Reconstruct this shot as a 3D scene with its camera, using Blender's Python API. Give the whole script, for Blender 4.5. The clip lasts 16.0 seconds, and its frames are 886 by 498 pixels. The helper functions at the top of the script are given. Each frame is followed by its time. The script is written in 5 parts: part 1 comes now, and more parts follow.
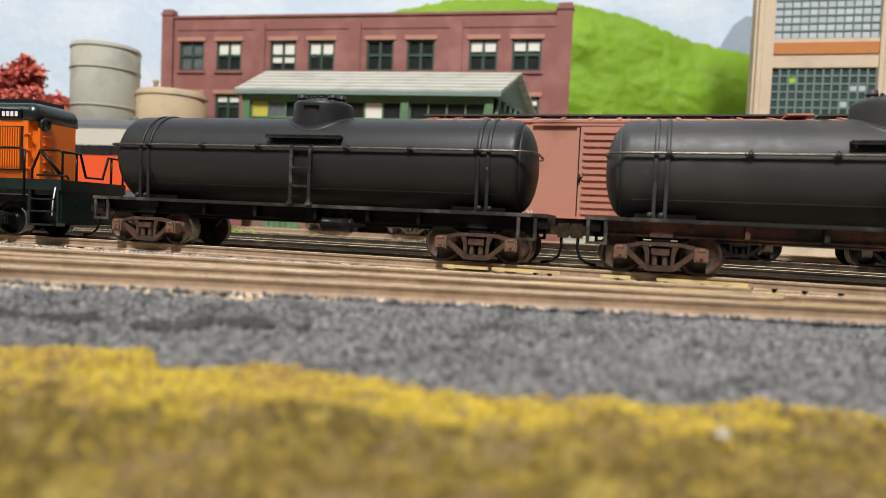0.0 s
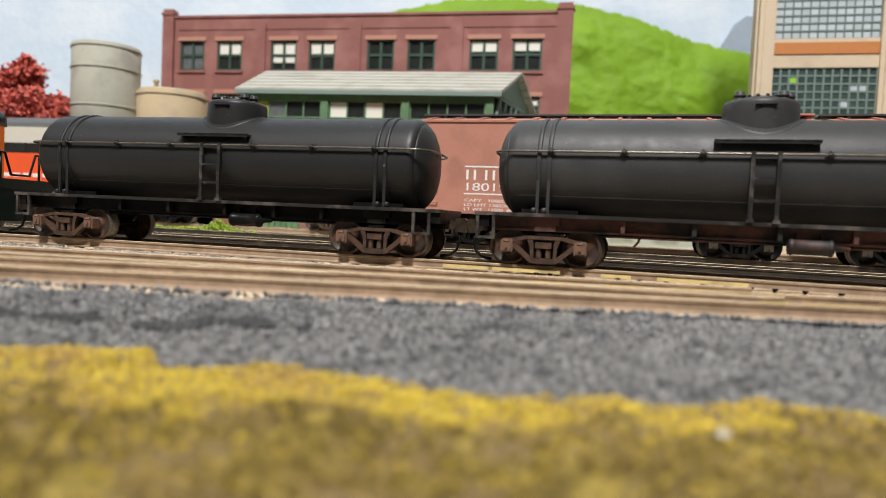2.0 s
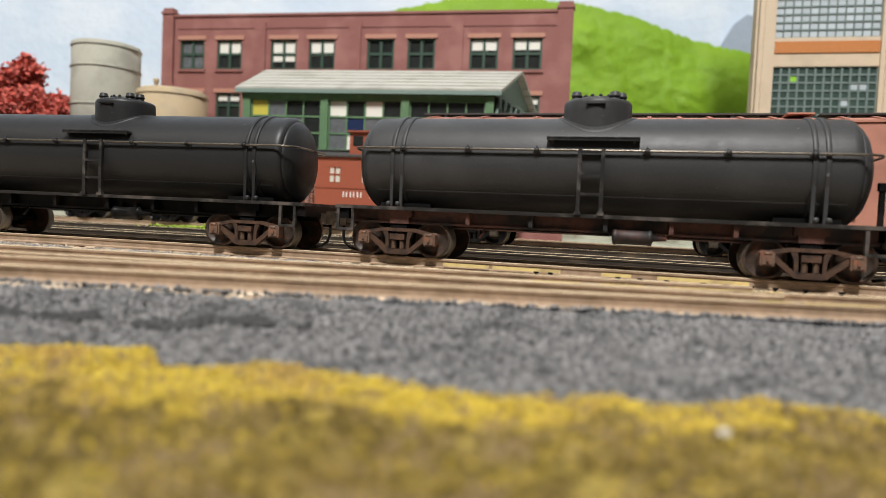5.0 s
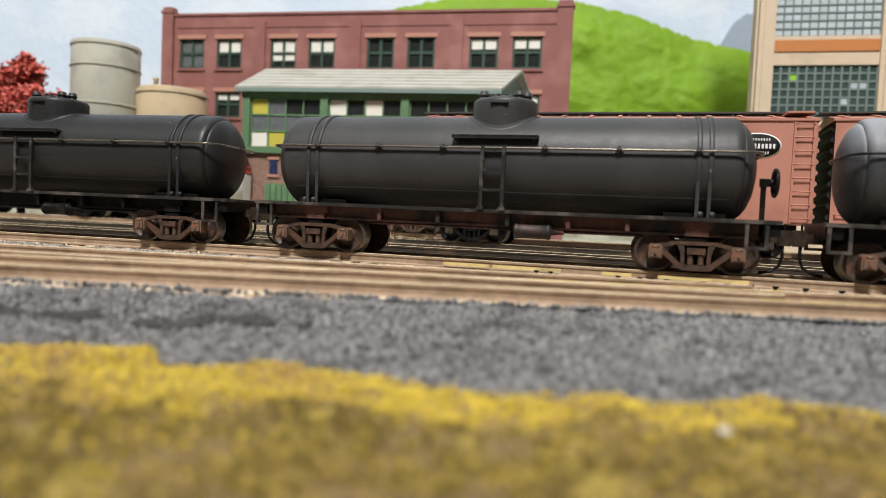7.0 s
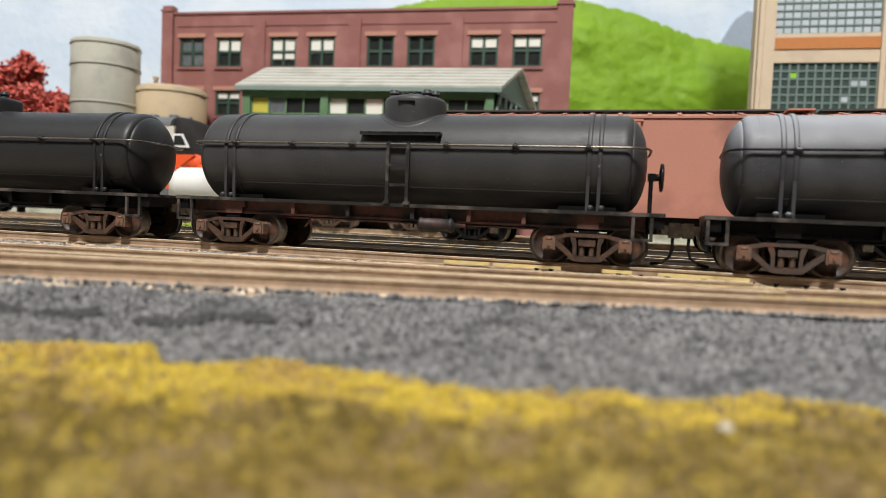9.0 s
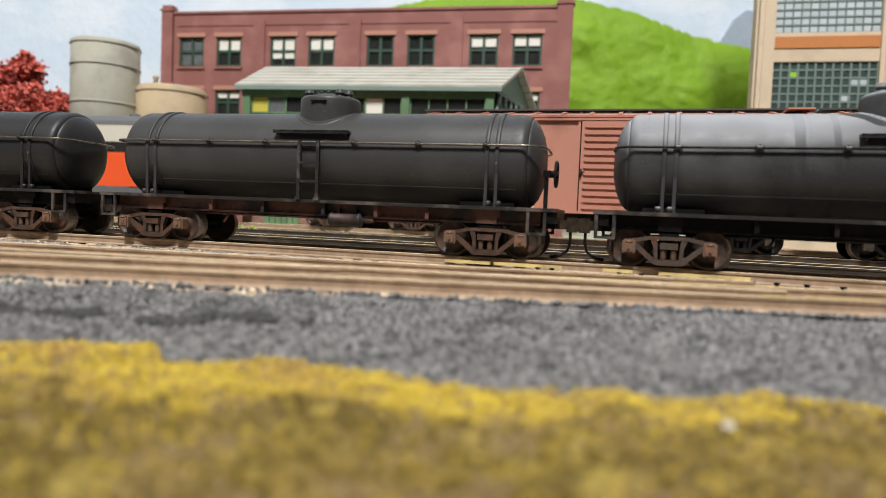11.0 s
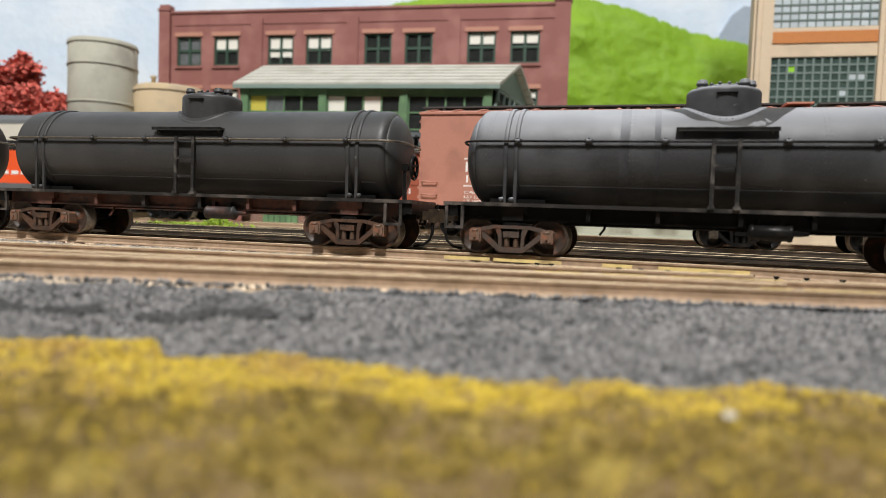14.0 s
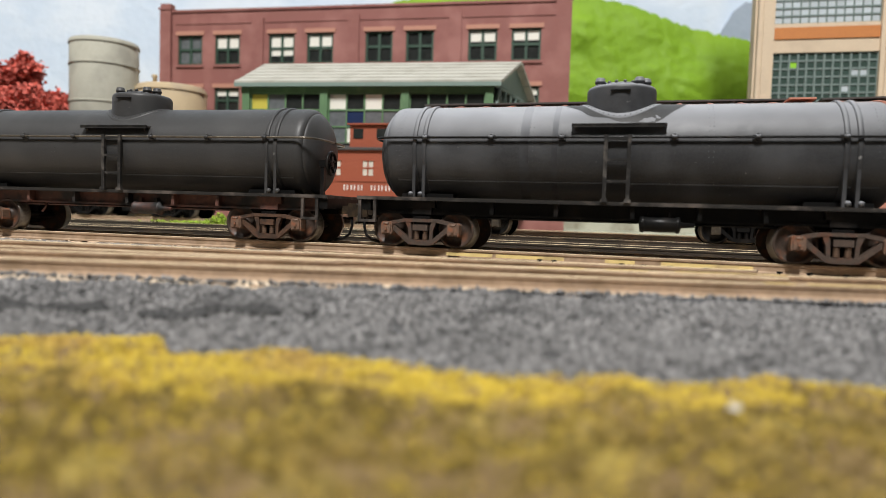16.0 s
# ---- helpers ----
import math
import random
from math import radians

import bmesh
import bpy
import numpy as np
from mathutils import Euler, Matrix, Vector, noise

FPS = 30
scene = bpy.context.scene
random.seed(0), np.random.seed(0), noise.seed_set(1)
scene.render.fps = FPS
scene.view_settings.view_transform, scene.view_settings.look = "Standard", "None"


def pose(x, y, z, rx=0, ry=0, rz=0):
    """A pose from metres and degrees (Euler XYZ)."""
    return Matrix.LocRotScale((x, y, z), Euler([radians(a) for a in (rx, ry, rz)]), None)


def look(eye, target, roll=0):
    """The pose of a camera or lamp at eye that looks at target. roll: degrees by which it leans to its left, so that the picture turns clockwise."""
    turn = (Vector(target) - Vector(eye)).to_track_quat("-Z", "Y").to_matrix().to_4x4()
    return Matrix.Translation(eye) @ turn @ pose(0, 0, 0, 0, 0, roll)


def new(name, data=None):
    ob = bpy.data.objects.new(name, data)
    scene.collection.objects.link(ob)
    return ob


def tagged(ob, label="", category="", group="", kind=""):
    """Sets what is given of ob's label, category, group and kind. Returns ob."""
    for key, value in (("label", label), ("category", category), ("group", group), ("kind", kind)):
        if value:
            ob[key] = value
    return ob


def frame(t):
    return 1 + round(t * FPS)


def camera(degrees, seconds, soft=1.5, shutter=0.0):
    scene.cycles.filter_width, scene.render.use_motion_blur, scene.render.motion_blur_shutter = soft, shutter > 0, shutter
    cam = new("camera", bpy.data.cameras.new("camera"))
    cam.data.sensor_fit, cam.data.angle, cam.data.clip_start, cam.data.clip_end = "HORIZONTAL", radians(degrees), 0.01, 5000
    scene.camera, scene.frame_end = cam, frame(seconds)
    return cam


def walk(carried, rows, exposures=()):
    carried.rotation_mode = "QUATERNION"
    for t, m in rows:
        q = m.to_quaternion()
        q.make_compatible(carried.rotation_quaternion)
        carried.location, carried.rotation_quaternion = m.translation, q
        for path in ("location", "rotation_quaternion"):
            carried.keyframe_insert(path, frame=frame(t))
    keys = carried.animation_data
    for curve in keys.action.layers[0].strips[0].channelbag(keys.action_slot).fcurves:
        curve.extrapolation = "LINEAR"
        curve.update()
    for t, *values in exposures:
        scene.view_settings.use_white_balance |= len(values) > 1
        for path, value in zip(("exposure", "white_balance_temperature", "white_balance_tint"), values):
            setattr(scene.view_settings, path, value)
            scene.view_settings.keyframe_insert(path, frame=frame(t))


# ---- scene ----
# A shelf railway in HO scale (1:87). Lengths below are in millimetres; MM turns them into metres.
MM = 0.001
cam = camera(67.50, 16.0, soft=0.85)
cam.data.dof.use_dof = True
cam.data.dof.focus_distance = 200 * MM
cam.data.dof.aperture_fstop = 17.0

# seconds, sideways, height, pitch, turn to the right, lean
CAMERA_ROWS = [
    (0.0, 0.00, 10.42, -2.484, 0.008, 2.601),
    (0.5, -0.02, 10.40, -2.478, 0.003, 2.610),
    (1.0, -0.04, 10.40, -2.485, -0.000, 2.628),
    (1.5, -0.04, 10.40, -2.494, -0.010, 2.632),
    (2.0, -0.04, 10.40, -2.497, -0.020, 2.632),
    (2.5, -0.03, 10.41, -2.502, -0.022, 2.633),
    (3.0, -0.04, 10.41, -2.519, -0.018, 2.630),
    (3.5, -0.06, 10.39, -2.535, -0.012, 2.632),
    (4.0, -0.09, 10.35, -2.540, -0.012, 2.639),
    (6.5, -0.12, 10.40, -2.654, -0.013, 2.588),
    (7.0, -0.17, 10.35, -2.666, -0.004, 2.576),
    (7.5, -0.27, 10.30, -2.693, -0.002, 2.531),
    (8.0, -0.30, 10.28, -2.738, -0.009, 2.497),
    (8.5, -0.26, 10.24, -2.774, -0.015, 2.491),
    (9.0, -0.22, 10.20, -2.794, -0.017, 2.484),
    (11.5, -0.50, 10.13, -2.851, 0.016, 2.430),
    (12.0, -0.52, 10.14, -2.866, 0.029, 2.425),
    (12.5, -0.57, 10.08, -2.894, 0.063, 2.411),
    (13.0, -0.61, 10.01, -2.922, 0.097, 2.347),
    (13.5, -0.57, 9.85, -2.944, 0.108, 2.204),
    (14.0, -0.50, 9.57, -2.955, 0.085, 2.021),
    (14.5, -0.47, 9.37, -2.949, 0.026, 1.858),
    (15.0, -0.49, 9.31, -2.967, -0.033, 1.765),
    (15.5, -0.56, 9.26, -3.029, -0.056, 1.750),
    (16.0, -0.69, 9.15, -3.095, -0.048, 1.779),
]
walk(cam, [(t, pose(x * MM, 0, z * MM, 90 + p, 0, -w) @ pose(0, 0, 0, 0, 0, r)) for t, x, z, p, w, r in CAMERA_ROWS])

# how far the train has rolled along its track, in mm
TRAIN_ROWS = [
    (0.0, -0.00), (0.5, -6.04), (1.0, -13.51), (1.5, -20.72), (2.0, -27.66),
    (2.5, -34.32), (3.0, -40.91), (3.5, -47.20), (4.0, -53.21), (6.5, -84.60),
    (7.0, -90.00), (7.5, -95.36), (8.0, -101.94), (8.5, -108.62), (9.0, -115.06),
    (11.5, -147.18), (12.0, -154.13), (12.5, -160.37), (13.0, -165.94), (13.5, -171.33),
    (14.0, -177.85), (14.5, -184.88), (15.0, -191.04), (15.5, -196.64), (16.0, -202.30),
]
TRACK_Y, TRACK_TURN, TRACK_BEND = 182.2, 0.26118, 0.0004396


def along(s, d=0.0):
    """Place and heading (radians) s mm along the train's curved track, d mm to its far side."""
    turn, mid = TRACK_TURN + TRACK_BEND * s, TRACK_TURN + TRACK_BEND * s / 2
    return s * math.cos(mid) + d * math.sin(turn), TRACK_Y - s * math.sin(mid) + d * math.cos(turn), turn


def on_track(s, d=0.0, z=0.0):
    x, y, turn = along(s, d)
    return pose(x * MM, y * MM, z * MM, 0, 0, -math.degrees(turn))


def at(x, y, z=0.0, rz=0.0):
    return pose(x * MM, y * MM, z * MM, 0, 0, rz)


# ---- world and lights ----
world = bpy.data.worlds.new("room_air")
scene.world = world
world.use_nodes = True
world.node_tree.nodes["Background"].inputs[0].default_value = (1.0, 0.98, 0.96, 1)
world.node_tree.nodes["Background"].inputs[1].default_value = 0.012
scene.view_settings.exposure = 0.0


def ceiling_lamp(name, place, target, size, power, colour):
    data = bpy.data.lights.new(name, "AREA")
    data.shape, data.size, data.size_y, data.energy, data.color = "RECTANGLE", size[0], size[1], power, colour
    ob = new(name, data)
    ob.matrix_world = look(place, target)
    return ob


ceiling_lamp("lamp_tube_left", (-0.95, -0.35, 1.05), (0, 0.2, 0), (0.5, 0.12), 3.5, (1.0, 0.97, 0.93))
ceiling_lamp("lamp_tube_front", (-0.085, -0.53, 1.25), (0, 0.3, 0), (0.09, 0.26), 31.5, (1.0, 0.98, 0.96))


# ---- materials ----
def mat(name, base, second=None, grain=1.0, rough=0.6, bump=0.15, metal=0.0, stain=None, stain_size=8.0, stain_amount=0.4,
        contrast=0.5, per_object=0.0, per_island=0.0, dust=None, coat=0.0, gloss=0.5, specks=None):
    """Two-scale noise on real millimetres: grain mixes base and second, larger patches bring in the stain."""
    m = bpy.data.materials.new(name)
    m.use_nodes = True
    nodes, links = m.node_tree.nodes, m.node_tree.links
    bsdf = nodes["Principled BSDF"]
    second = second or tuple(v * 0.75 for v in base)
    coord = nodes.new("ShaderNodeTexCoord")

    def noise_at(size, detail=4.0):
        n = nodes.new("ShaderNodeTexNoise")
        n.inputs["Scale"].default_value = 1000.0 / size
        n.inputs["Detail"].default_value = detail
        links.new(coord.outputs["Object"], n.inputs["Vector"])
        return n.outputs["Fac"]

    def spread(value, low, high):
        n = nodes.new("ShaderNodeMapRange")
        n.inputs[1].default_value, n.inputs[2].default_value = low, high
        links.new(value, n.inputs[0])
        return n.outputs[0]

    def mix(fac, a, b):
        n = nodes.new("ShaderNodeMix")
        n.data_type = "RGBA"
        for socket, v in ((n.inputs[0], fac), (n.inputs[6], a), (n.inputs[7], b)):
            if isinstance(v, tuple):
                socket.default_value = (*v, 1)
            elif isinstance(v, (int, float)):
                socket.default_value = v
            else:
                links.new(v, socket)
        return n.outputs[2]

    fine = noise_at(grain)
    colour = mix(spread(fine, 0.5 - contrast / 2, 0.5 + contrast / 2), base, second)
    if stain:
        low = 0.62 - stain_amount * 0.35
        colour = mix(spread(noise_at(stain_size), low, low + 0.18), colour, stain)
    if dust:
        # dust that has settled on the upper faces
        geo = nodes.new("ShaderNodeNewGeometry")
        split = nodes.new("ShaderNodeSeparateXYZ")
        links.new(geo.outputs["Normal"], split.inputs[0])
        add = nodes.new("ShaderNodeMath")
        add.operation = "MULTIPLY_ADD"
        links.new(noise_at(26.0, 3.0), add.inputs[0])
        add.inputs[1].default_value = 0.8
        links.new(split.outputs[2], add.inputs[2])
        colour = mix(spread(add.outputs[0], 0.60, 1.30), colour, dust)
    if per_object or per_island:
        if per_object:
            source = nodes.new("ShaderNodeObjectInfo").outputs["Random"]
        else:
            source = nodes.new("ShaderNodeNewGeometry").outputs["Random Per Island"]
        hsv = nodes.new("ShaderNodeHueSaturation")
        amount = per_object or per_island
        links.new(spread(source, 0, 1), hsv.inputs["Value"])
        hsv.inputs["Value"].links[0].from_node.inputs[3].default_value = 1 - amount
        hsv.inputs["Value"].links[0].from_node.inputs[4].default_value = 1 + amount
        links.new(colour, hsv.inputs["Color"])
        colour = hsv.outputs["Color"]
    if specks:
        colour = mix(spread(noise_at(0.9, 1.0), 0.765, 0.79), colour, specks)
    bsdf.inputs["Specular IOR Level"].default_value = gloss
    links.new(colour, bsdf.inputs["Base Color"])
    bsdf.inputs["Roughness"].default_value = rough
    bsdf.inputs["Metallic"].default_value = metal
    bsdf.inputs["Coat Weight"].default_value = coat
    rough_mix = nodes.new("ShaderNodeMapRange")
    rough_mix.inputs[3].default_value, rough_mix.inputs[4].default_value = max(0.05, rough - 0.12), min(1, rough + 0.12)
    links.new(noise_at(grain * 5), rough_mix.inputs[0])
    links.new(rough_mix.outputs[0], bsdf.inputs["Roughness"])
    if bump:
        b = nodes.new("ShaderNodeBump")
        b.inputs["Strength"].default_value = 0.6
        b.inputs["Distance"].default_value = bump * MM
        links.new(fine, b.inputs["Height"])
        links.new(b.outputs[0], bsdf.inputs["Normal"])
    return m


def glass_mat(name, tint, rough=0.06):
    m = bpy.data.materials.new(name)
    m.use_nodes = True
    b = m.node_tree.nodes["Principled BSDF"]
    b.inputs["Base Color"].default_value = (*tint, 1)
    b.inputs["Roughness"].default_value = rough
    b.inputs["Transmission Weight"].default_value = 0.9
    b.inputs["IOR"].default_value = 1.3
    return m


M = dict(
    tank=mat("tank_black", (0.0165, 0.0168, 0.0174), (0.0215, 0.0218, 0.0224), 0.5, 0.46, 0.06, stain=(0.021, 0.0213, 0.022), stain_size=22, stain_amount=0.3, gloss=0.3, specks=(0.12, 0.12, 0.115)),
    tank_worn=mat("tank_black_worn", (0.034, 0.034, 0.0342), (0.043, 0.043, 0.0432), 0.5, 0.48, 0.06, stain=(0.056, 0.0555, 0.055), stain_size=20, stain_amount=0.35, gloss=0.32, specks=(0.13, 0.13, 0.125)),
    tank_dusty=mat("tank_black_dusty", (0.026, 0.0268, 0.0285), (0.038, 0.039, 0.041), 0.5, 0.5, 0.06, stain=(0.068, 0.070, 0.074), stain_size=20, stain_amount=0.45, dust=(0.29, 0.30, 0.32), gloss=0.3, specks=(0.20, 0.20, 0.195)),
    black=mat("black_plastic", (0.006, 0.006, 0.006), (0.010, 0.0098, 0.0095), 0.6, 0.34, 0.03, stain=(0.024, 0.02, 0.018), stain_size=7, stain_amount=0.2, gloss=0.12),
    deck=mat("deck_black_worn", (0.020, 0.019, 0.018), (0.032, 0.030, 0.028), 0.8, 0.40, 0.05, stain=(0.10, 0.085, 0.075), stain_size=5, stain_amount=0.35, gloss=0.2),
    tank_pale=mat("tank_dust_streak", (0.06, 0.062, 0.066), (0.045, 0.0465, 0.05), 1.6, 0.6, 0.05, stain=(0.035, 0.035, 0.037), stain_size=7, stain_amount=0.5, dust=(0.27, 0.28, 0.30), gloss=0.09),
    ladder_paint=mat("ladder_worn_black", (0.018, 0.0175, 0.017), (0.030, 0.029, 0.028), 0.6, 0.4, 0.03, stain=(0.11, 0.10, 0.09), stain_size=4, stain_amount=0.25, gloss=0.2),
    rust=mat("rusty_red_black", (0.14, 0.052, 0.034), (0.06, 0.028, 0.022), 1.4, 0.6, 0.06, stain=(0.009, 0.009, 0.009), stain_size=9, stain_amount=0.55),
    truck=mat("truck_rust", (0.110, 0.056, 0.033), (0.052, 0.029, 0.019), 0.5, 0.5, 0.06, stain=(0.030, 0.021, 0.016), stain_size=3, stain_amount=0.45),
    truck_dark=mat("truck_grey_brown", (0.085, 0.060, 0.046), (0.045, 0.033, 0.027), 0.5, 0.5, 0.06, stain=(0.11, 0.045, 0.025), stain_size=2.5, stain_amount=0.3),
    journal=mat("journal_rust", (0.175, 0.108, 0.072), (0.10, 0.060, 0.041), 0.5, 0.6, 0.06, stain=(0.24, 0.085, 0.04), stain_size=1.6, stain_amount=0.35),
    spring=mat("spring_steel", (0.20, 0.13, 0.09), (0.11, 0.07, 0.05), 0.5, 0.4, 0.03, metal=0.3),
    wheel=mat("wheel_face", (0.060, 0.042, 0.032), (0.034, 0.024, 0.019), 0.5, 0.5, 0.03, stain=(0.13, 0.055, 0.029), stain_size=2.5, stain_amount=0.3, gloss=0.3),
    tread=mat("wheel_tread", (0.21, 0.185, 0.155), (0.11, 0.095, 0.08), 0.7, 0.36, 0.0, metal=0.6),
    wire=mat("steel_wire", (0.20, 0.17, 0.13), (0.10, 0.09, 0.075), 1.5, 0.35, 0.0, metal=0.75),
    brass=mat("coupler_metal", (0.085, 0.058, 0.034), (0.016, 0.014, 0.013), 1.6, 0.4, 0.0, metal=0.5),
    box_red=mat("boxcar_brown", (0.46, 0.205, 0.145), (0.43, 0.19, 0.134), 0.8, 0.6, 0.02, stain=(0.28, 0.12, 0.088), stain_size=25, stain_amount=0.3),
    box_dark=mat("boxcar_end_black", (0.016, 0.0145, 0.014), (0.024, 0.021, 0.02), 0.8, 0.75, 0.03, gloss=0.15),
    roof_black=mat("boxcar_roof", (0.04, 0.038, 0.037), (0.06, 0.056, 0.052), 0.8, 0.6, 0.03),
    caboose=mat("caboose_red", (0.34, 0.085, 0.042), (0.29, 0.074, 0.038), 0.8, 0.55, 0.02),
    white=mat("lettering_white", (0.80, 0.79, 0.76), (0.74, 0.73, 0.7), 0.8, 0.6, 0.0),
    orange=mat("loco_orange", (0.78, 0.16, 0.010), (0.74, 0.15, 0.01), 1.0, 0.38, 0.01, coat=0.2),
    loco_green=mat("loco_dark_green", (0.006, 0.014, 0.013), (0.009, 0.018, 0.017), 0.8, 0.32, 0.02),
    nh_red=mat("stripe_orange_red", (0.80, 0.10, 0.025), (0.76, 0.095, 0.025), 1.0, 0.4, 0.01),
    nh_grey=mat("roof_grey", (0.10, 0.105, 0.11), (0.13, 0.135, 0.14), 1.0, 0.5, 0.01),
    nh_cream=mat("panel_cream", (0.62, 0.58, 0.50), (0.58, 0.54, 0.47), 1.0, 0.5, 0.01),
    brick=mat("brick_red", (0.27, 0.105, 0.088), (0.225, 0.088, 0.075), 0.9, 0.75, 0.05, stain=(0.32, 0.14, 0.12), stain_size=22, stain_amount=0.45),
    lintel=mat("lintel_tan", (0.46, 0.23, 0.16), (0.42, 0.20, 0.14), 1.0, 0.7, 0.03),
    sash=mat("sash_green", (0.035, 0.075, 0.05), (0.03, 0.062, 0.042), 0.8, 0.5, 0.01),
    dark_inside=mat("dark_interior", (0.012, 0.014, 0.013), (0.02, 0.022, 0.02), 5.0, 0.5, 0.0),
    shade_white=mat("window_blind", (0.78, 0.76, 0.68), (0.72, 0.70, 0.62), 1.0, 0.7, 0.0),
    depot=mat("depot_green", (0.105, 0.20, 0.095), (0.09, 0.175, 0.085), 0.8, 0.6, 0.02, stain=(0.14, 0.26, 0.12), stain_size=10, stain_amount=0.3),
    depot_grey=mat("gable_grey_green", (0.20, 0.27, 0.24), (0.17, 0.24, 0.21), 0.8, 0.6, 0.02),
    roof=mat("felt_roof_grey", (0.43, 0.42, 0.37), (0.39, 0.38, 0.33), 1.2, 0.85, 0.06, stain=(0.34, 0.33, 0.28), stain_size=14, stain_amount=0.4),
    yellow=mat("pane_yellow", (0.55, 0.48, 0.08), (0.5, 0.43, 0.07), 1.5, 0.4, 0.0),
    grey_pane=mat("pane_grey", (0.16, 0.17, 0.18), (0.09, 0.10, 0.10), 3.0, 0.3, 0.0),
    dark_pane=mat("pane_dark", (0.015, 0.018, 0.017), (0.03, 0.032, 0.03), 4.0, 0.15, 0.0),
    blue_pane=mat("pane_blue", (0.02, 0.035, 0.10), (0.02, 0.03, 0.07), 3.0, 0.25, 0.0),
    cream=mat("concrete_cream", (0.62, 0.50, 0.36), (0.57, 0.46, 0.33), 1.2, 0.75, 0.03, stain=(0.50, 0.40, 0.29), stain_size=20, stain_amount=0.3),
    band=mat("spandrel_orange", (0.52, 0.20, 0.055), (0.46, 0.17, 0.05), 1.2, 0.7, 0.02),
    sash_grey=mat("steel_sash", (0.16, 0.21, 0.195), (0.135, 0.18, 0.168), 1.0, 0.5, 0.0),
    pane_green=mat("factory_pane", (0.055, 0.088, 0.075), (0.04, 0.066, 0.056), 6.0, 0.22, 0.0, per_object=0.18),
    pane_light=mat("factory_pane_pale", (0.52, 0.57, 0.60), (0.46, 0.52, 0.55), 6.0, 0.25, 0.0, per_object=0.1),
    pane_lime=mat("factory_pane_lime", (0.30, 0.62, 0.05), (0.27, 0.55, 0.05), 6.0, 0.3, 0.0),
    silo=mat("silo_concrete", (0.42, 0.41, 0.34), (0.38, 0.37, 0.30), 1.2, 0.8, 0.03, stain=(0.30, 0.29, 0.24), stain_size=18, stain_amount=0.35),
    tan=mat("tank_tan", (0.50, 0.39, 0.24), (0.46, 0.36, 0.22), 1.2, 0.8, 0.03, stain=(0.40, 0.32, 0.22), stain_size=16, stain_amount=0.35),
    sky_paint=mat("backdrop_blue", (0.56, 0.66, 0.78), (0.60, 0.69, 0.80), 9.0, 0.85, 1.6, stain=(0.68, 0.75, 0.83), stain_size=60, stain_amount=0.5),
    hill=mat("hill_green", (0.185, 0.335, 0.008), (0.165, 0.305, 0.008), 5.0, 0.7, 1.6, stain=(0.205, 0.36, 0.01), stain_size=40, stain_amount=0.3),
    mountain=mat("mountain_blue_grey", (0.30, 0.36, 0.44), (0.34, 0.40, 0.48), 8.0, 0.85, 1.2),
    leaf_red=mat("leaves_red", (0.58, 0.115, 0.08), (0.47, 0.085, 0.06), 1.0, 0.7, 0.0, per_island=0.45),
    bark=mat("bark", (0.10, 0.06, 0.04), (0.07, 0.045, 0.03), 0.6, 0.85, 0.1),
    moss=mat("foam_green", (0.30, 0.42, 0.04), (0.22, 0.34, 0.03), 0.5, 0.9, 0.1, per_island=0.35),
    grass=mat("foam_yellow", (0.63, 0.475, 0.055), (0.47, 0.335, 0.045), 3.0, 0.95, 0.1, stain=(0.44, 0.29, 0.07), stain_size=11, stain_amount=0.35, per_island=0.25),
    olive=mat("foam_olive", (0.26, 0.183, 0.036), (0.165, 0.115, 0.025), 3.0, 0.95, 0.1, stain=(0.15, 0.105, 0.02), stain_size=14, stain_amount=0.6, per_island=0.3),
    earth=mat("earth_brown", (0.20, 0.13, 0.055), (0.15, 0.10, 0.045), 1.0, 0.95, 0.3, stain=(0.27, 0.20, 0.04), stain_size=7),
    cinder=mat("cinder_ballast", (0.085, 0.085, 0.088), (0.05, 0.05, 0.052), 0.6, 0.9, 0.3, stain=(0.035, 0.035, 0.036), stain_size=9, stain_amount=0.4),
    # darker cinder colour for the shade along the turf edge
    cinder_shade=mat("cinder_shaded", (0.062, 0.061, 0.060), (0.036, 0.036, 0.036), 0.5, 0.8, 0.1, per_island=0.5),
    stone=mat("cinder_stones", (0.205, 0.20, 0.196), (0.14, 0.136, 0.134), 0.5, 0.85, 0.1, stain=(0.07, 0.069, 0.069), stain_size=9, stain_amount=0.25, per_island=0.55),
    stone_pale=mat("pale_stones", (0.27, 0.265, 0.26), (0.17, 0.165, 0.16), 0.5, 0.85, 0.1, per_island=0.6),
    tan_stone=mat("tan_stones", (0.64, 0.50, 0.36), (0.45, 0.35, 0.25), 0.6, 0.9, 0.1, stain=(0.24, 0.19, 0.15), stain_size=7, stain_amount=0.35, per_island=0.5),
    yard=mat("yard_dirt", (0.74, 0.60, 0.43), (0.58, 0.46, 0.33), 0.8, 0.9, 0.2, stain=(0.28, 0.22, 0.165), stain_size=6, stain_amount=0.5),
    floor_far=mat("far_ground", (0.52, 0.52, 0.43), (0.44, 0.44, 0.35), 2.0, 0.9, 0.15, stain=(0.24, 0.22, 0.16), stain_size=20),
    tie=mat("tie_brown", (0.72, 0.55, 0.39), (0.54, 0.405, 0.28), 0.6, 0.85, 0.12, stain=(0.68, 0.53, 0.38), stain_size=5, per_object=0.22),
    rail_dark=mat("rail_blackened", (0.045, 0.036, 0.028), (0.028, 0.023, 0.019), 1.2, 0.4, 0.03, stain=(0.10, 0.075, 0.05), stain_size=9, stain_amount=0.25),
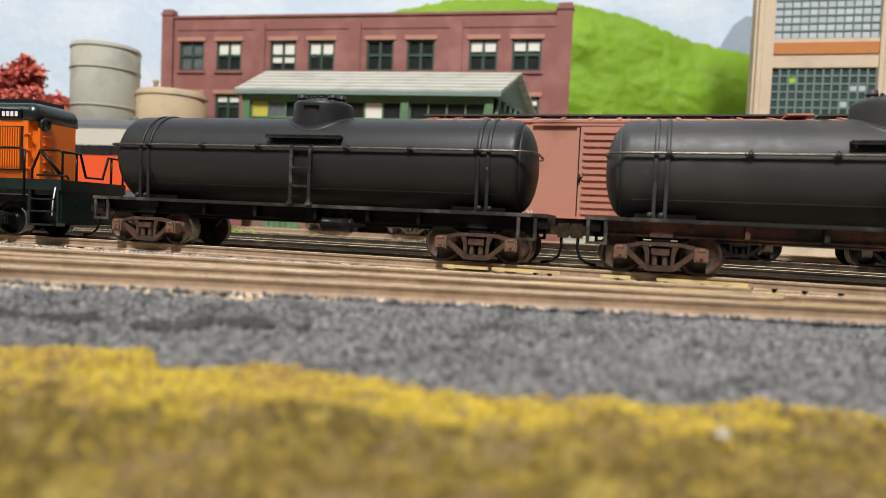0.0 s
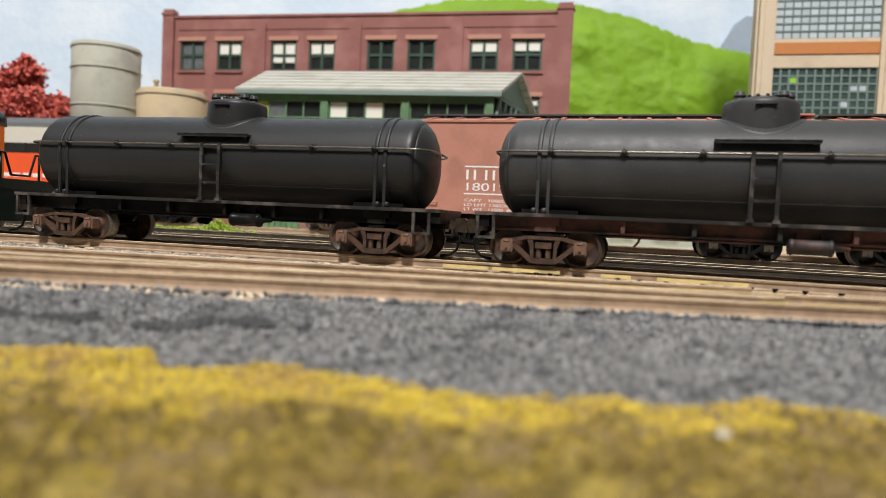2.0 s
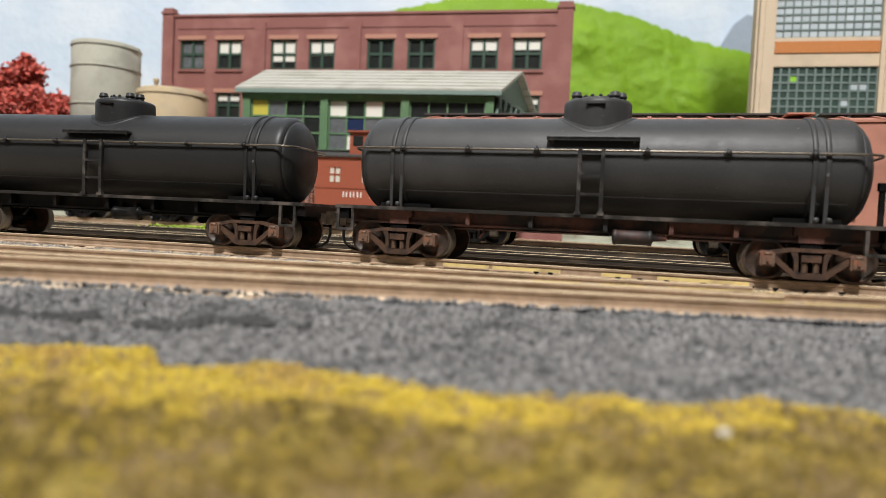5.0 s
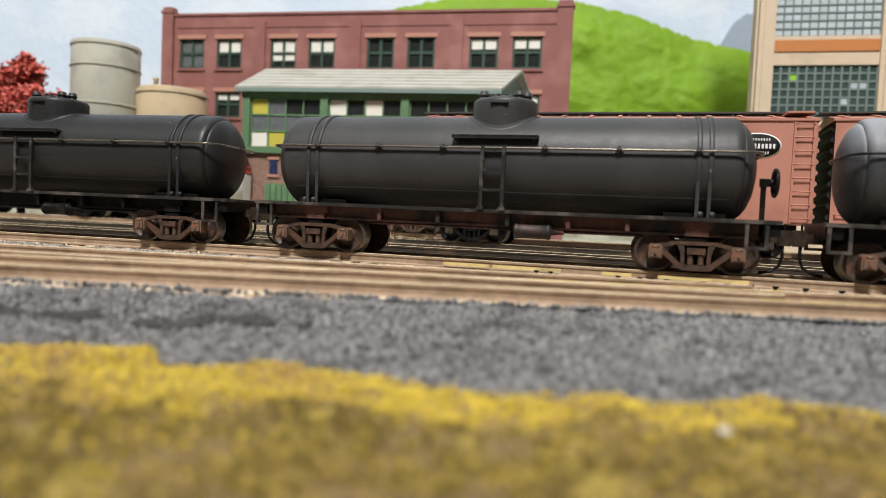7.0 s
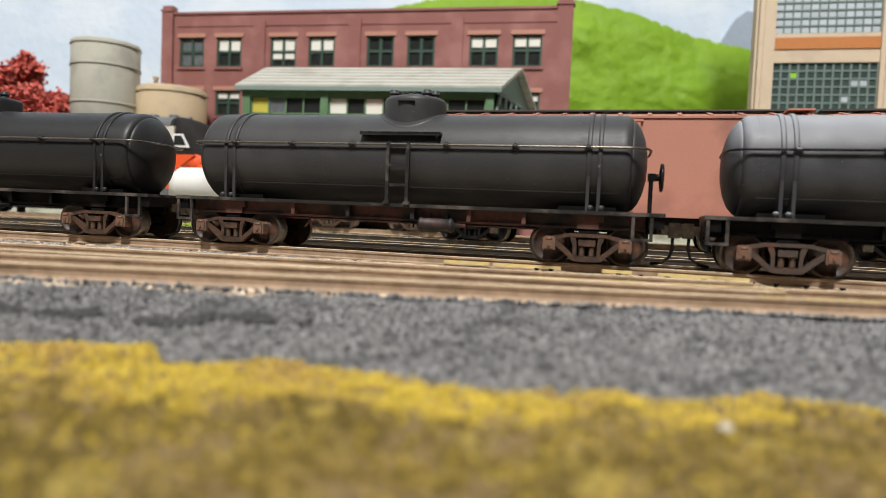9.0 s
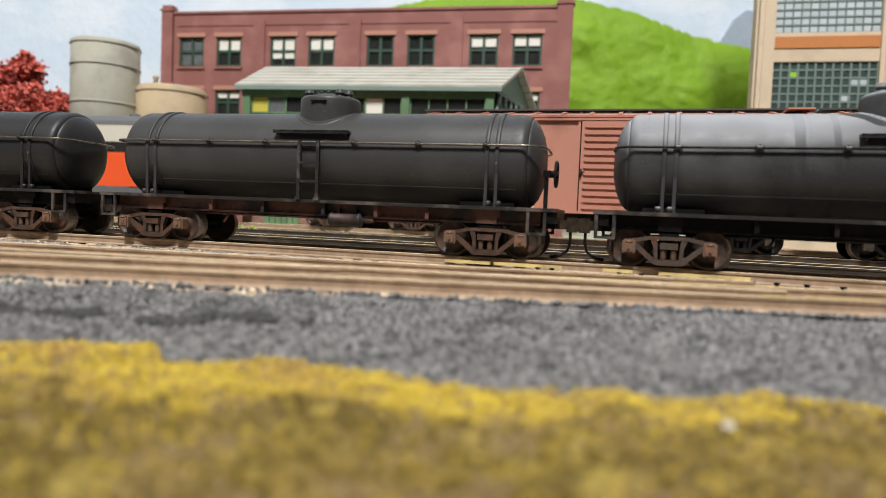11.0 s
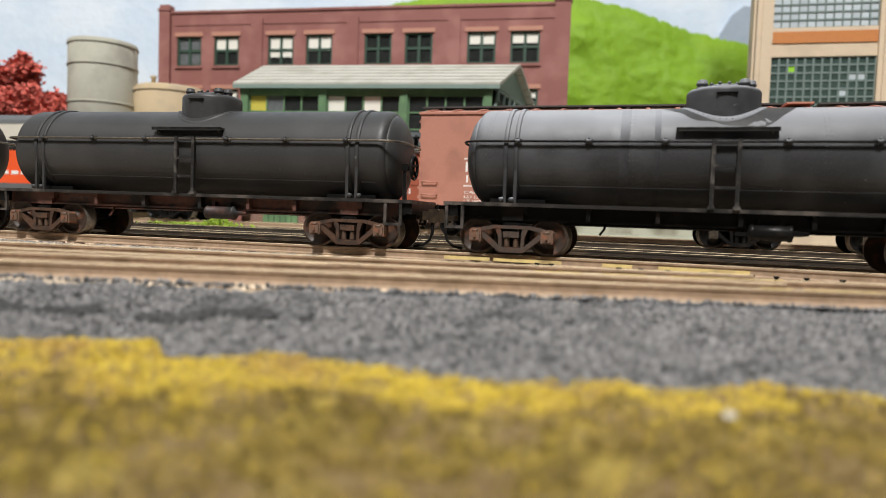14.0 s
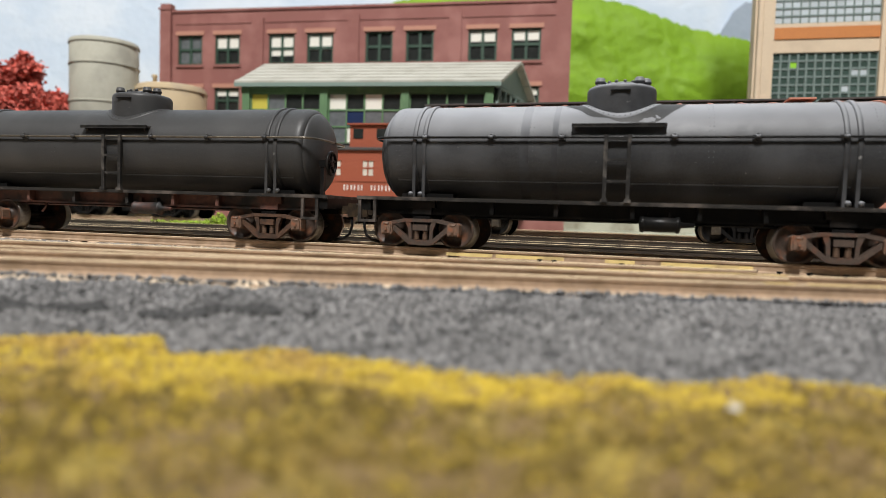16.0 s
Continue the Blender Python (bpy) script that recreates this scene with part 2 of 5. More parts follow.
    # strip: yellow that stands in for lamplight caught by the rails
    strip=mat("strip_lit_yellow", (0.80, 0.64, 0.27), (0.66, 0.50, 0.20), 2.5, 0.5, 0.03, stain=(0.42, 0.31, 0.16), stain_size=9, stain_amount=0.3),
    rail=mat("rail_side", (0.42, 0.30, 0.20), (0.29, 0.205, 0.14), 1.2, 0.6, 0.03, stain=(0.26, 0.18, 0.11), stain_size=6),
    railtop=mat("rail_top", (0.84, 0.69, 0.45), (0.60, 0.485, 0.315), 14.0, 0.6, 0.0, metal=0.15, gloss=0.3),
    room=mat("room_paint", (0.24, 0.228, 0.21), (0.22, 0.208, 0.19), 30.0, 0.9, 0.2),
)


def laid_brick_mat(name):
    """Courses of brown-red model brick with pale mortar, laid on upright faces."""
    m = mat(name, (0.20, 0.085, 0.058), (0.145, 0.066, 0.048), 0.9, 0.8, 0.03)
    nodes, links = m.node_tree.nodes, m.node_tree.links
    coord, split, join, brick = (nodes.new("ShaderNode" + k) for k in ("TexCoord", "SeparateXYZ", "CombineXYZ", "TexBrick"))
    links.new(coord.outputs["Object"], split.inputs[0])
    links.new(split.outputs[0], join.inputs[0])
    links.new(split.outputs[2], join.inputs[1])
    links.new(join.outputs[0], brick.inputs["Vector"])
    brick.inputs["Scale"].default_value = 1000.0
    brick.inputs["Brick Width"].default_value, brick.inputs["Row Height"].default_value = 2.6, 0.95
    brick.inputs["Mortar Size"].default_value = 0.13
    brick.inputs["Color1"].default_value, brick.inputs["Color2"].default_value = (0.23, 0.095, 0.066, 1), (0.12, 0.056, 0.042, 1)
    brick.inputs["Mortar"].default_value = (0.36, 0.27, 0.21, 1)
    links.new(brick.outputs["Color"], nodes["Principled BSDF"].inputs["Base Color"])
    return m


M["brick_laid"] = laid_brick_mat("brick_courses")


# ---- shapes ----
def box(bm, x0, x1, y0, y1, z0, z1):
    v = [bm.verts.new(p) for p in ((x0, y0, z0), (x1, y0, z0), (x1, y1, z0), (x0, y1, z0), (x0, y0, z1), (x1, y0, z1), (x1, y1, z1), (x0, y1, z1))]
    for f in ((3, 2, 1, 0), (4, 5, 6, 7), (0, 1, 5, 4), (1, 2, 6, 5), (2, 3, 7, 6), (3, 0, 4, 7)):
        bm.faces.new([v[i] for i in f])
    return v


def ring(bm, centre, axis, radius, n, squash=1.0):
    axis = Vector(axis).normalized()
    a = axis.orthogonal().normalized() if abs(axis.z) < 0.9 else Vector((1, 0, 0))
    if abs(axis.x) > 0.9:
        a = Vector((0, 1, 0))
    b = axis.cross(a)
    return [bm.verts.new(Vector(centre) + (a * math.cos(k * math.tau / n) + b * math.sin(k * math.tau / n) * squash) * radius) for k in range(n)]


def skin(bm, rings, closed=False, smooth=True, caps=True):
    n = len(rings[0])
    for lo, hi in zip(rings, rings[1:] + (rings[:1] if closed else [])):
        for k in range(n):
            f = bm.faces.new((lo[k], lo[(k + 1) % n], hi[(k + 1) % n], hi[k]))
            f.smooth = smooth
    if caps and not closed:
        bm.faces.new(list(reversed(rings[0])))
        bm.faces.new(rings[-1])


def lathe(bm, centre, axis, profile, n=24, smooth=True):
    """profile: (distance along the axis, radius) from one end to the other."""
    axis = Vector(axis).normalized()
    skin(bm, [ring(bm, Vector(centre) + axis * h, axis, r, n) for h, r in profile], smooth=smooth)


def rod(bm, p, q, r, n=8, r2=None):
    p, q = Vector(p), Vector(q)
    axis = q - p
    skin(bm, [ring(bm, p, axis, r, n), ring(bm, q, axis, r if r2 is None else r2, n)])


def wire(bm, points, r, n=6):
    """A bent wire along the points, with rings that turn at the bends."""
    pts = [Vector(p) for p in points]
    rings = []
    normal = None
    for i, p in enumerate(pts):
        d = ((pts[min(i + 1, len(pts) - 1)] - p).normalized() + (p - pts[max(i - 1, 0)]).normalized()).normalized()
        a = (normal - d * normal.dot(d)).normalized() if normal else d.orthogonal().normalized()
        normal = a
        b = d.cross(a)
        rings.append([bm.verts.new(p + (a * math.cos(k * math.tau / n) + b * math.sin(k * math.tau / n)) * r) for k in range(n)])
    skin(bm, rings)


def slab(bm, outline, y0, y1):
    """A plate: an outline in x and z, drawn out from y0 to y1."""
    a = [bm.verts.new((x, y0, z)) for x, z in outline]
    b = [bm.verts.new((x, y1, z)) for x, z in outline]
    n = len(a)
    bm.faces.new(list(reversed(a)))
    bm.faces.new(b)
    for k in range(n):
        bm.faces.new((a[k], a[(k + 1) % n], b[(k + 1) % n], b[k]))


def rounded(bm, width=0.15, steps=2):
    sharp = [e for e in bm.edges if len(e.link_faces) == 2 and e.calc_face_angle(0) > 0.6]
    bmesh.ops.bevel(bm, geom=sharp, offset=width, segments=steps, affect="EDGES", clamp_overlap=True)


def mesh_of(name, bm, material):
    bmesh.ops.recalc_face_normals(bm, faces=bm.faces)
    bmesh.ops.scale(bm, vec=(MM, MM, MM), verts=bm.verts)
    data = bpy.data.meshes.new(name)
    bm.to_mesh(data)
    bm.free()
    data.materials.append(material)
    return data


def part(name, bm, material, parent=None, label="", m=None):
    ob = new(name, mesh_of(name, bm, material))
    ob.parent = parent
    if m is not None:
        ob.matrix_basis = m
    if label:
        ob["label"] = label
    return ob


def boxpart(name, dims, material, parent=None, label="", bevel=0.0, m=None):
    bm = bmesh.new()
    box(bm, *dims)
    if bevel:
        rounded(bm, bevel)
    return part(name, bm, material, parent, label, m)


def letters(name, text, height, material, parent, m, thick=0.08, width=None):
    curve = bpy.data.curves.new(name, "FONT")
    curve.body, curve.size, curve.extrude, curve.align_x = text, height * 1.38 * MM, thick * MM, "CENTER"
    ob = bpy.data.objects.new(name, curve)
    scene.collection.objects.link(ob)
    bpy.context.view_layer.update()
    data = bpy.data.meshes.new_from_object(ob.evaluated_get(bpy.context.evaluated_depsgraph_get()))
    scene.collection.objects.unlink(ob)
    bpy.data.objects.remove(ob)
    if width:
        xs = [v.co.x for v in data.vertices]
        data.transform(Matrix.Diagonal((width * MM / (max(xs) - min(xs)), 1, 1, 1)))
    data.materials.clear()
    data.materials.append(material)
    made = new(name, data)
    made.parent, made.matrix_basis = parent, m
    return made


def thing(name, label, category, m=None, group="", kind=""):
    ob = tagged(new(name), label, category, group, kind)
    if m is not None:
        ob.matrix_basis = m
    return ob


def rng(seed):
    return random.Random(seed)


# ---- room, backdrop and ground ----
def build_room():
    tagged(boxpart("wall_back", (-1500, 1500, 640, 700, -700, 1400), M["sky_paint"]), "pale blue painted plaster backdrop wall behind the layout", "wall", kind="structure")
    tagged(boxpart("wall_left", (-1560, -1500, -1600, 700, -700, 1400), M["room"]), "plain painted side wall of the train room", "wall", kind="structure")
    tagged(boxpart("wall_right", (1500, 1560, -1600, 700, -700, 1400), M["room"]), "plain painted side wall of the train room", "wall", kind="structure")
    tagged(boxpart("wall_front", (-1500, 1500, -1660, -1600, -700, 1400), M["room"]), "plain painted wall behind the viewer", "wall", kind="structure")
    tagged(boxpart("ceiling", (-1560, 1560, -1660, 700, 1400, 1450), M["room"]), "plain white painted ceiling of the train room", "ceiling", kind="structure")
    tagged(boxpart("floor", (-1560, 1560, -1660, 700, -760, -700), M["room"]), "plain floor of the train room", "floor", kind="structure")


HILL_EDGE = [(-330, 60), (-250, 110), (-160, 165), (-90, 190), (-55, 205), (0, 219), (60, 222), (113, 219), (142, 214), (172, 208), (200, 198), (225, 190), (255, 184), (290, 178), (340, 160), (420, 130), (520, 80)]


def build_hill():
    bm = bmesh.new()
    r = rng(4)
    cols = []
    n = 260
    for i in range(n + 1):
        x = -330 + 850 * i / n
        k = max(j for j in range(len(HILL_EDGE)) if HILL_EDGE[j][0] <= x)
        a, b = HILL_EDGE[k], HILL_EDGE[min(k + 1, len(HILL_EDGE) - 1)]
        top = a[1] + (b[1] - a[1]) * ((x - a[0]) / (b[0] - a[0]) if b[0] > a[0] else 0) + r.uniform(-1.2, 1.2)
        col = []
        for j in range(71):
            v = j / 70
            z = -6 + (top + 6) * v
            lump = 8 * noise.noise(Vector((x / 40, z / 40, 1))) + 5.0 * abs(noise.noise(Vector((x / 16 + z / 30, z / 13, 5)))) + 1.8 * noise.noise(Vector((x / 5, z / 5, 8)))
            col.append(bm.verts.new((x, 634 - 26 * (1 - v) ** 0.7 - (4 + lump) * min(1, (1 - v) * 8), z)))
        cols.append(col)
    for a, b in zip(cols, cols[1:]):
        for j in range(70):
            bm.faces.new((a[j], b[j], b[j + 1], a[j + 1])).smooth = True
    tagged(part("hill", bm, M["hill"]), "bright green painted plaster hill against the backdrop", "hill", kind="structure")
    tagged(boxpart("retaining_wall", (-900, 700, 588, 592, -4, 15), M["floor_far"], bevel=0.5), "low pale grey-green strip wall at the foot of the hill", "wall", kind="structure")
    bm = bmesh.new()
    edge = [(246, 120), (256, 190), (266, 208), (276, 216), (290, 214), (305, 224), (330, 216), (360, 200), (400, 120)]
    slab(bm, edge, 635.5, 641)
    tagged(part("mountain_paint", bm, M["mountain"]), "blue-grey distant mountain painted on the backdrop", "mountain", kind="structure")


GRASS_EDGE = [(-300, 79), (-55, 79.5), (-44, 82), (-36, 82.5), (-32, 75), (-27, 72.5), (-20, 77.5), (-13, 74), (-8, 73), (0, 67.8), (7, 66), (13, 67.5), (19, 70.5), (20.5, 67), (26, 66), (35, 72.5), (36, 68), (45, 65), (300, 62)]


def grass_edge(x):
    for a, b in zip(GRASS_EDGE, GRASS_EDGE[1:]):
        if a[0] <= x <= b[0]:
            return a[1] + (b[1] - a[1]) * (x - a[0]) / (b[0] - a[0]) + 1.5 * noise.noise(Vector((x / 3.0, 0, 3)))
    return 75


def ground_height(x, y):
    """Grass low in front, a cinder shoulder that climbs to the yard, a flat yard behind."""
    edge = grass_edge(x)
    lump = 0.5 * noise.noise(Vector((x / 9, y / 9, 0))) + 0.25 * noise.noise(Vector((x / 3, y / 3, 2)))
    if y < edge:
        return -8.0 + lump * 1.3 + 0.6 * min(1, (edge - y) / 10)
    shoulder = NEAR_EDGE(x) - 1
    if y < shoulder:
        v = (y - edge) / (shoulder - edge)
        return -8.6 + 4.9 * (v * v * (3 - 2 * v)) ** 0.8 + lump * 1.3
    rise = min(1, max(0, (y - 215) / 60)) * 1.2
    return -2.95 + rise + lump * 0.3


def NEAR_EDGE(x):
    return 105.5 - 0.03 * x


def build_ground():
    def sheet(name, xs, ys, material, label, category, kind):
        bm = bmesh.new()
        grid = [[bm.verts.new((x, y, ground_height(x, y))) for y in ys] for x in xs]
        for a, b in zip(grid, grid[1:]):
            for j in range(len(ys) - 1):
                bm.faces.new((a[j], b[j], b[j + 1], a[j + 1])).smooth = True
        tagged(part(name, bm, material), label, category, kind=kind)

    def steps(a, b, d):
        n = max(1, round((b - a) / d))
        return [a + (b - a) * i / n for i in range(n + 1)]
    wide = steps(-1495, -140, 60)[:-1] + steps(-140, 160, 1.6) + steps(160, 1495, 60)[1:]
    sheet("ground_front", wide, steps(-160, 0, 20)[:-1] + steps(0, 105, 1.4), M["cinder"], "dark grey cinder shoulder in front of the yard tracks", "ground", "structure")
    sheet("ground_yard", wide, steps(105, 262, 2.0), M["yard"], "brown sandy yard ground between model tracks", "ground", "structure")
    sheet("ground_back", steps(-1495, 1495, 40), steps(262, 639, 14), M["floor_far"], "pale grey-green ground behind the yard", "ground", "structure")


def scatter(name, seed, count, material, label, category, pick, size, flat=1.0, lift=0.3):
    """Many small stones or foam crumbs as one mesh of uneven double pyramids."""
    r = rng(seed)
    verts, faces = [], []
    made = 0
    while made < count:
        spot = pick(r)
        if spot is None:
            continue
        x, y, z = spot
        a = size[0] + (size[1] - size[0]) * r.random() ** 2
        spin = r.random() * 6.28
        base = len(verts)
        for k in range(4):
            rad = a * r.uniform(0.7, 1.2)
            verts.append(((x + rad * math.cos(spin + k * 1.571)) * MM, (y + rad * math.sin(spin + k * 1.571)) * MM, (z + lift * a + a * r.uniform(-0.3, 0.3)) * MM))
        verts.append(((x + a * r.uniform(-.3, .3)) * MM, (y + a * r.uniform(-.3, .3)) * MM, (z + lift * a + a * flat * r.uniform(0.7, 1.2)) * MM))
        verts.append((x * MM, y * MM, (z - a * flat) * MM))
        for k in range(4):
            n = (k + 1) % 4
            faces.append((base + k, base + n, base + 4))
            faces.append((base + n, base + k, base + 5))
        made += 1
    data = bpy.data.meshes.new(name)
    data.from_pydata(verts, [], faces)
    data.materials.append(material)
    return tagged(new(name, data), label, category, kind="stuff")


def build_scatter():
    def in_shoulder(r):
        x = r.uniform(-105, 95)
        y = r.uniform(64, 112)
        if y < grass_edge(x) - 1 or y > NEAR_EDGE(x) + 1.5 * r.random() ** 2 - 0.8 + 1.2 * noise.noise(Vector((x / 4, 3, 1))) or abs(x) > y * 0.78 + 14:
            return None
        return x, y, ground_height(x, y)
    scatter("cinder_ballast", 11, 40000, M["stone"], "loose dark grey cinder ballast on the shoulder", "ballast", in_shoulder, (0.16, 0.6))

    # band of dark stones that paints the shade behind the turf lip
    def hollow(r):
        x, y = r.uniform(-90, -18), r.uniform(86, 96)
        if abs(y - 90.5 + 0.03 * x) > 2.6 * (0.4 + noise.noise(Vector((x / 6, 2, 6)))) or y < grass_edge(x):
            return None
        return x, y, ground_height(x, y) + 0.25
    scatter("dark_cinder", 19, 2600, M["cinder_shade"], "darker cinders painting the shade above the turf edge", "ballast", hollow, (0.2, 0.6))

    def in_grass(r):
        x, y = r.uniform(-85, 80), r.uniform(30, 88)
        if y > grass_edge(x) + r.uniform(-0.5, 1.2) or abs(x) > y * 0.78 + 14:
            return None
        # worn gaps where the earth shows through
        if noise.noise(Vector((x / 8, y / 6, 7))) > 0.18 + 0.01 * (y - 50) and r.random() < 0.75:
            return None
        return x, y, ground_height(x, y) + r.random() ** 2 * 0.7
    def strip(x, y):
        return grass_edge(x) - y < 13 + 9 * noise.noise(Vector((x / 8, y / 8, 9))) - 0.2 * x

    def yellow(r):
        spot = in_grass(r)
        return spot if spot and (strip(*spot[:2]) or r.random() < 0.16) else None

    def olive(r):
        spot = in_grass(r)
        return spot if spot and not strip(*spot[:2]) else None
    scatter("yellow_turf", 12, 52000, M["grass"], "bright yellow foam turf along the cinder edge", "grass", yellow, (0.1, 0.32), lift=0.4)
    scatter("olive_turf", 16, 52000, M["olive"], "brownish olive foam turf with yellow patches", "grass", olive, (0.1, 0.32), lift=0.4)

    def under_turf(r):
        x, y = r.uniform(-85, 80), r.uniform(28, 86)
        if y > grass_edge(x) - 1.0 or abs(x) > y * 0.78 + 14:
            return None
        return x, y, ground_height(x, y) - 0.2
    scatter("turf_earth", 13, 9000, M["earth"], "brown earth crumbs beneath the yellow turf", "earth", under_turf, (0.5, 1.3), flat=0.6)

    def between(r):
        x = r.uniform(-170, 150)
        s, d = x, -12.0 - 16 * r.random() ** 1.4
        px, py, _ = along(s, d)
        if py < 133.5 - px * 0.135 + 10.5 or noise.noise(Vector((px / 14, py / 8, 3))) < -0.3:
            return None
        return px, py, ground_height(px, py)
    scatter("grey_ballast", 14, 15000, M["stone_pale"], "fine grey stone ballast between two tracks", "ballast", between, (0.2, 0.5))
    def crumbs(r):
        x, y = r.uniform(-150, 130), 110 + 93 * r.random() ** 1.3
        if abs(x) > y * 0.72 + 8:
            return None
        for spot in (near_spot, middle_spot, along):
            for d in (-8.8, 8.8):
                if abs(y - spot(x, d)[1]) < 1.6:
                    return None
        return x, y, ground_height(x, y) + 0.1
    scatter("tan_ballast", 17, 16000, M["tan_stone"], "fine tan sandy ballast round the rails", "ballast", crumbs, (0.2, 0.55))
    bm_spot = along(-134, 93.3)

    def clump(r):
        x, y = r.gauss(0, 1), r.gauss(0, 1)
        return bm_spot[0] + x * 8.5, bm_spot[1] + y * 3, -0.6 + r.random() * 2.2 + 5.0 * max(0, 1 - abs(x - 1.0) * 1.2) * r.random()
    scatter("pale_pebble", 18, 3, M["nh_cream"], "pale pebble lying in the turf", "pebble", lambda r: (24 + r.uniform(-.15, .15), 54.7 + r.uniform(-.15, .15), -6.6), (0.5, 0.7))
    scatter("foam_bush", 15, 1100, M["moss"], "bright yellow-green foam bush beside the track", "bush", clump, (0.35, 0.8))


# ---- tracks ----
def rail_section(d, top):
    w = 0.55
    return ([(d - 1.1, top - 2.5), (d + 1.1, top - 2.5), (d + 1.1, top - 2.2), (d + 0.3, top - 1.9), (d + 0.3, top - 0.8), (d + w, top - 0.55),
             (d + w, top - 0.06), (d - w, top - 0.06), (d - w, top - 0.55), (d - 0.3, top - 0.8), (d - 0.3, top - 1.9), (d - 1.1, top - 2.2)])


def build_track(spot, s0, s1, z, label, tie_span, seed, half=12.0, looks=("rail", "railtop", "tie")):
    """spot(s, d) gives x, y, turn. Two rails with bright heads on wooden ties."""
    track = thing("railway_track", label, "track", kind="structure")
    n = round((s1 - s0) / 12)
    for side in (-8.8, 8.8):
        bm = bmesh.new()
        rings = []
        for i in range(n + 1):
            s = s0 + (s1 - s0) * i / n
            rings.append([bm.verts.new((*spot(s, d)[:2], h)) for d, h in rail_section(side, z)])
        skin(bm, rings, smooth=False)
        rail = part("rail", bm, M[looks[0]], track, "weathered brown rail" if looks[0] == "rail" else "blackened rail")
        bm = bmesh.new()
        rings = []
        for i in range(n + 1):
            s = s0 + (s1 - s0) * i / n
            rings.append([bm.verts.new((*spot(s, side + d)[:2], h)) for d, h in ((-0.5, z - 0.08), (0.5, z - 0.08), (0.42, z), (-0.42, z))])
        skin(bm, rings, smooth=False)
        part("rail_head", bm, M[looks[1]], rail, "polished rail head")
    r = rng(seed)
    bm = bmesh.new()
    box(bm, -1.25, 1.25, -half, 11.5, -1.4, 0)
    rounded(bm, 0.15, 1)
    shared = mesh_of("tie", bm, M[looks[2]])
    s = tie_span[0]
    while s < tie_span[1]:
        x, y, turn = spot(s, 0)
        ob = new("tie", shared)
        ob.parent = track
        ob.matrix_basis = at(x + r.uniform(-.3, .3), y + r.uniform(-.4, .4), z - 2.5 + r.uniform(-.2, .1), -math.degrees(turn) + r.uniform(-1.5, 1.5))
        s += 6.3 + r.uniform(-0.4, 0.4)
    return track


def near_spot(s, d):
    turn = 0.03
    return s * math.cos(turn) + d * math.sin(turn), NEAR_EDGE(0) + 12.5 - s * math.sin(turn) + d * math.cos(turn), turn


def middle_spot(s, d):
    turn = 0.135
    return s * math.cos(turn) + d * math.sin(turn), 133.5 - s * math.sin(turn) + d * math.cos(turn), turn


def build_tracks():
    dark = ("rail_dark", "railtop", "tie")
    main = build_track(lambda s, d: along(s, d), -520, 460, 0.0, "brown weathered model track under the moving train", (-250, 200), 1)
    bm = bmesh.new()
    box(bm, -0.35, 0.35, -0.3, 0.3, -0.8, 0.9)
    box(bm, -0.6, 0.6, -0.55, 0.1, 0.6, 1.0)
    spike = mesh_of("spike", bm, M["black"])
    for s in (27.5, 31.0, 47, 52, 58, 66, 71, 76, 81, 87, 94):
        x, y, turn = along(s, -12.4 - 0.02 * s)
        ob = new("spike", spike)
        ob.parent, ob.matrix_basis = main, at(x, y, -2.4, -math.degrees(turn))
    # added yellow strips: light on the near rail's side, put into colour
    for s, n in ((3, 12), (16, 17), (43, 7), (56, 20)):
        bm = bmesh.new()
        box(bm, 0, n, -0.3, 0.3, -0.9, -0.1)
        rounded(bm, 0.1, 1)
        x, y, turn = along(s, -10.6)
        part("guard_strip", bm, M["strip"], main, "yellow strip standing in for the lit rail side", at(x, y, -0.8, -math.degrees(turn + TRACK_BEND * n / 2)))
    near = build_track(near_spot, -420, 420, -0.6, "brown weathered empty model track beside the cinder shoulder", (-170, 150), 2, 13.0)
    # glints on the near rail heads, painted as bright yellow pieces
    for s, n, d in ((43, 21, 8.8), (17, 9, 8.8), (30, 8, 8.8), (52, 5, -8.8), (59, 26, -8.8), (90, 40, 8.8)):
        bm = bmesh.new()
        box(bm, 0, n, -0.45, 0.45, -0.5, 0.05)
        rounded(bm, 0.05, 1)
        x, y, turn = near_spot(s, d)
        part("bright_rail_stretch", bm, M["strip"], near, "bright yellow glint laid on the rail head", at(x, y, -0.58, -math.degrees(turn)))
    build_track(middle_spot, -380, 62, -0.4, "brown weathered siding that leaves the near track", (-150, 40), 6)
    build_track(lambda s, d: along(s, 47.3 + d), -520, 460, 0.3, "dark empty model track behind the train", (-330, 230), 3, looks=dark)
    build_track(lambda s, d: along(s, 91.3 + d), -620, 460, 1.2, "model track that carries the brown boxcars", (-250, 250), 4, looks=dark)
    build_track(lambda s, d: along(s, 144.3 + d), -620, 460, 2.2, "rear model track with caboose and passenger locomotive", (-300, 60), 5)


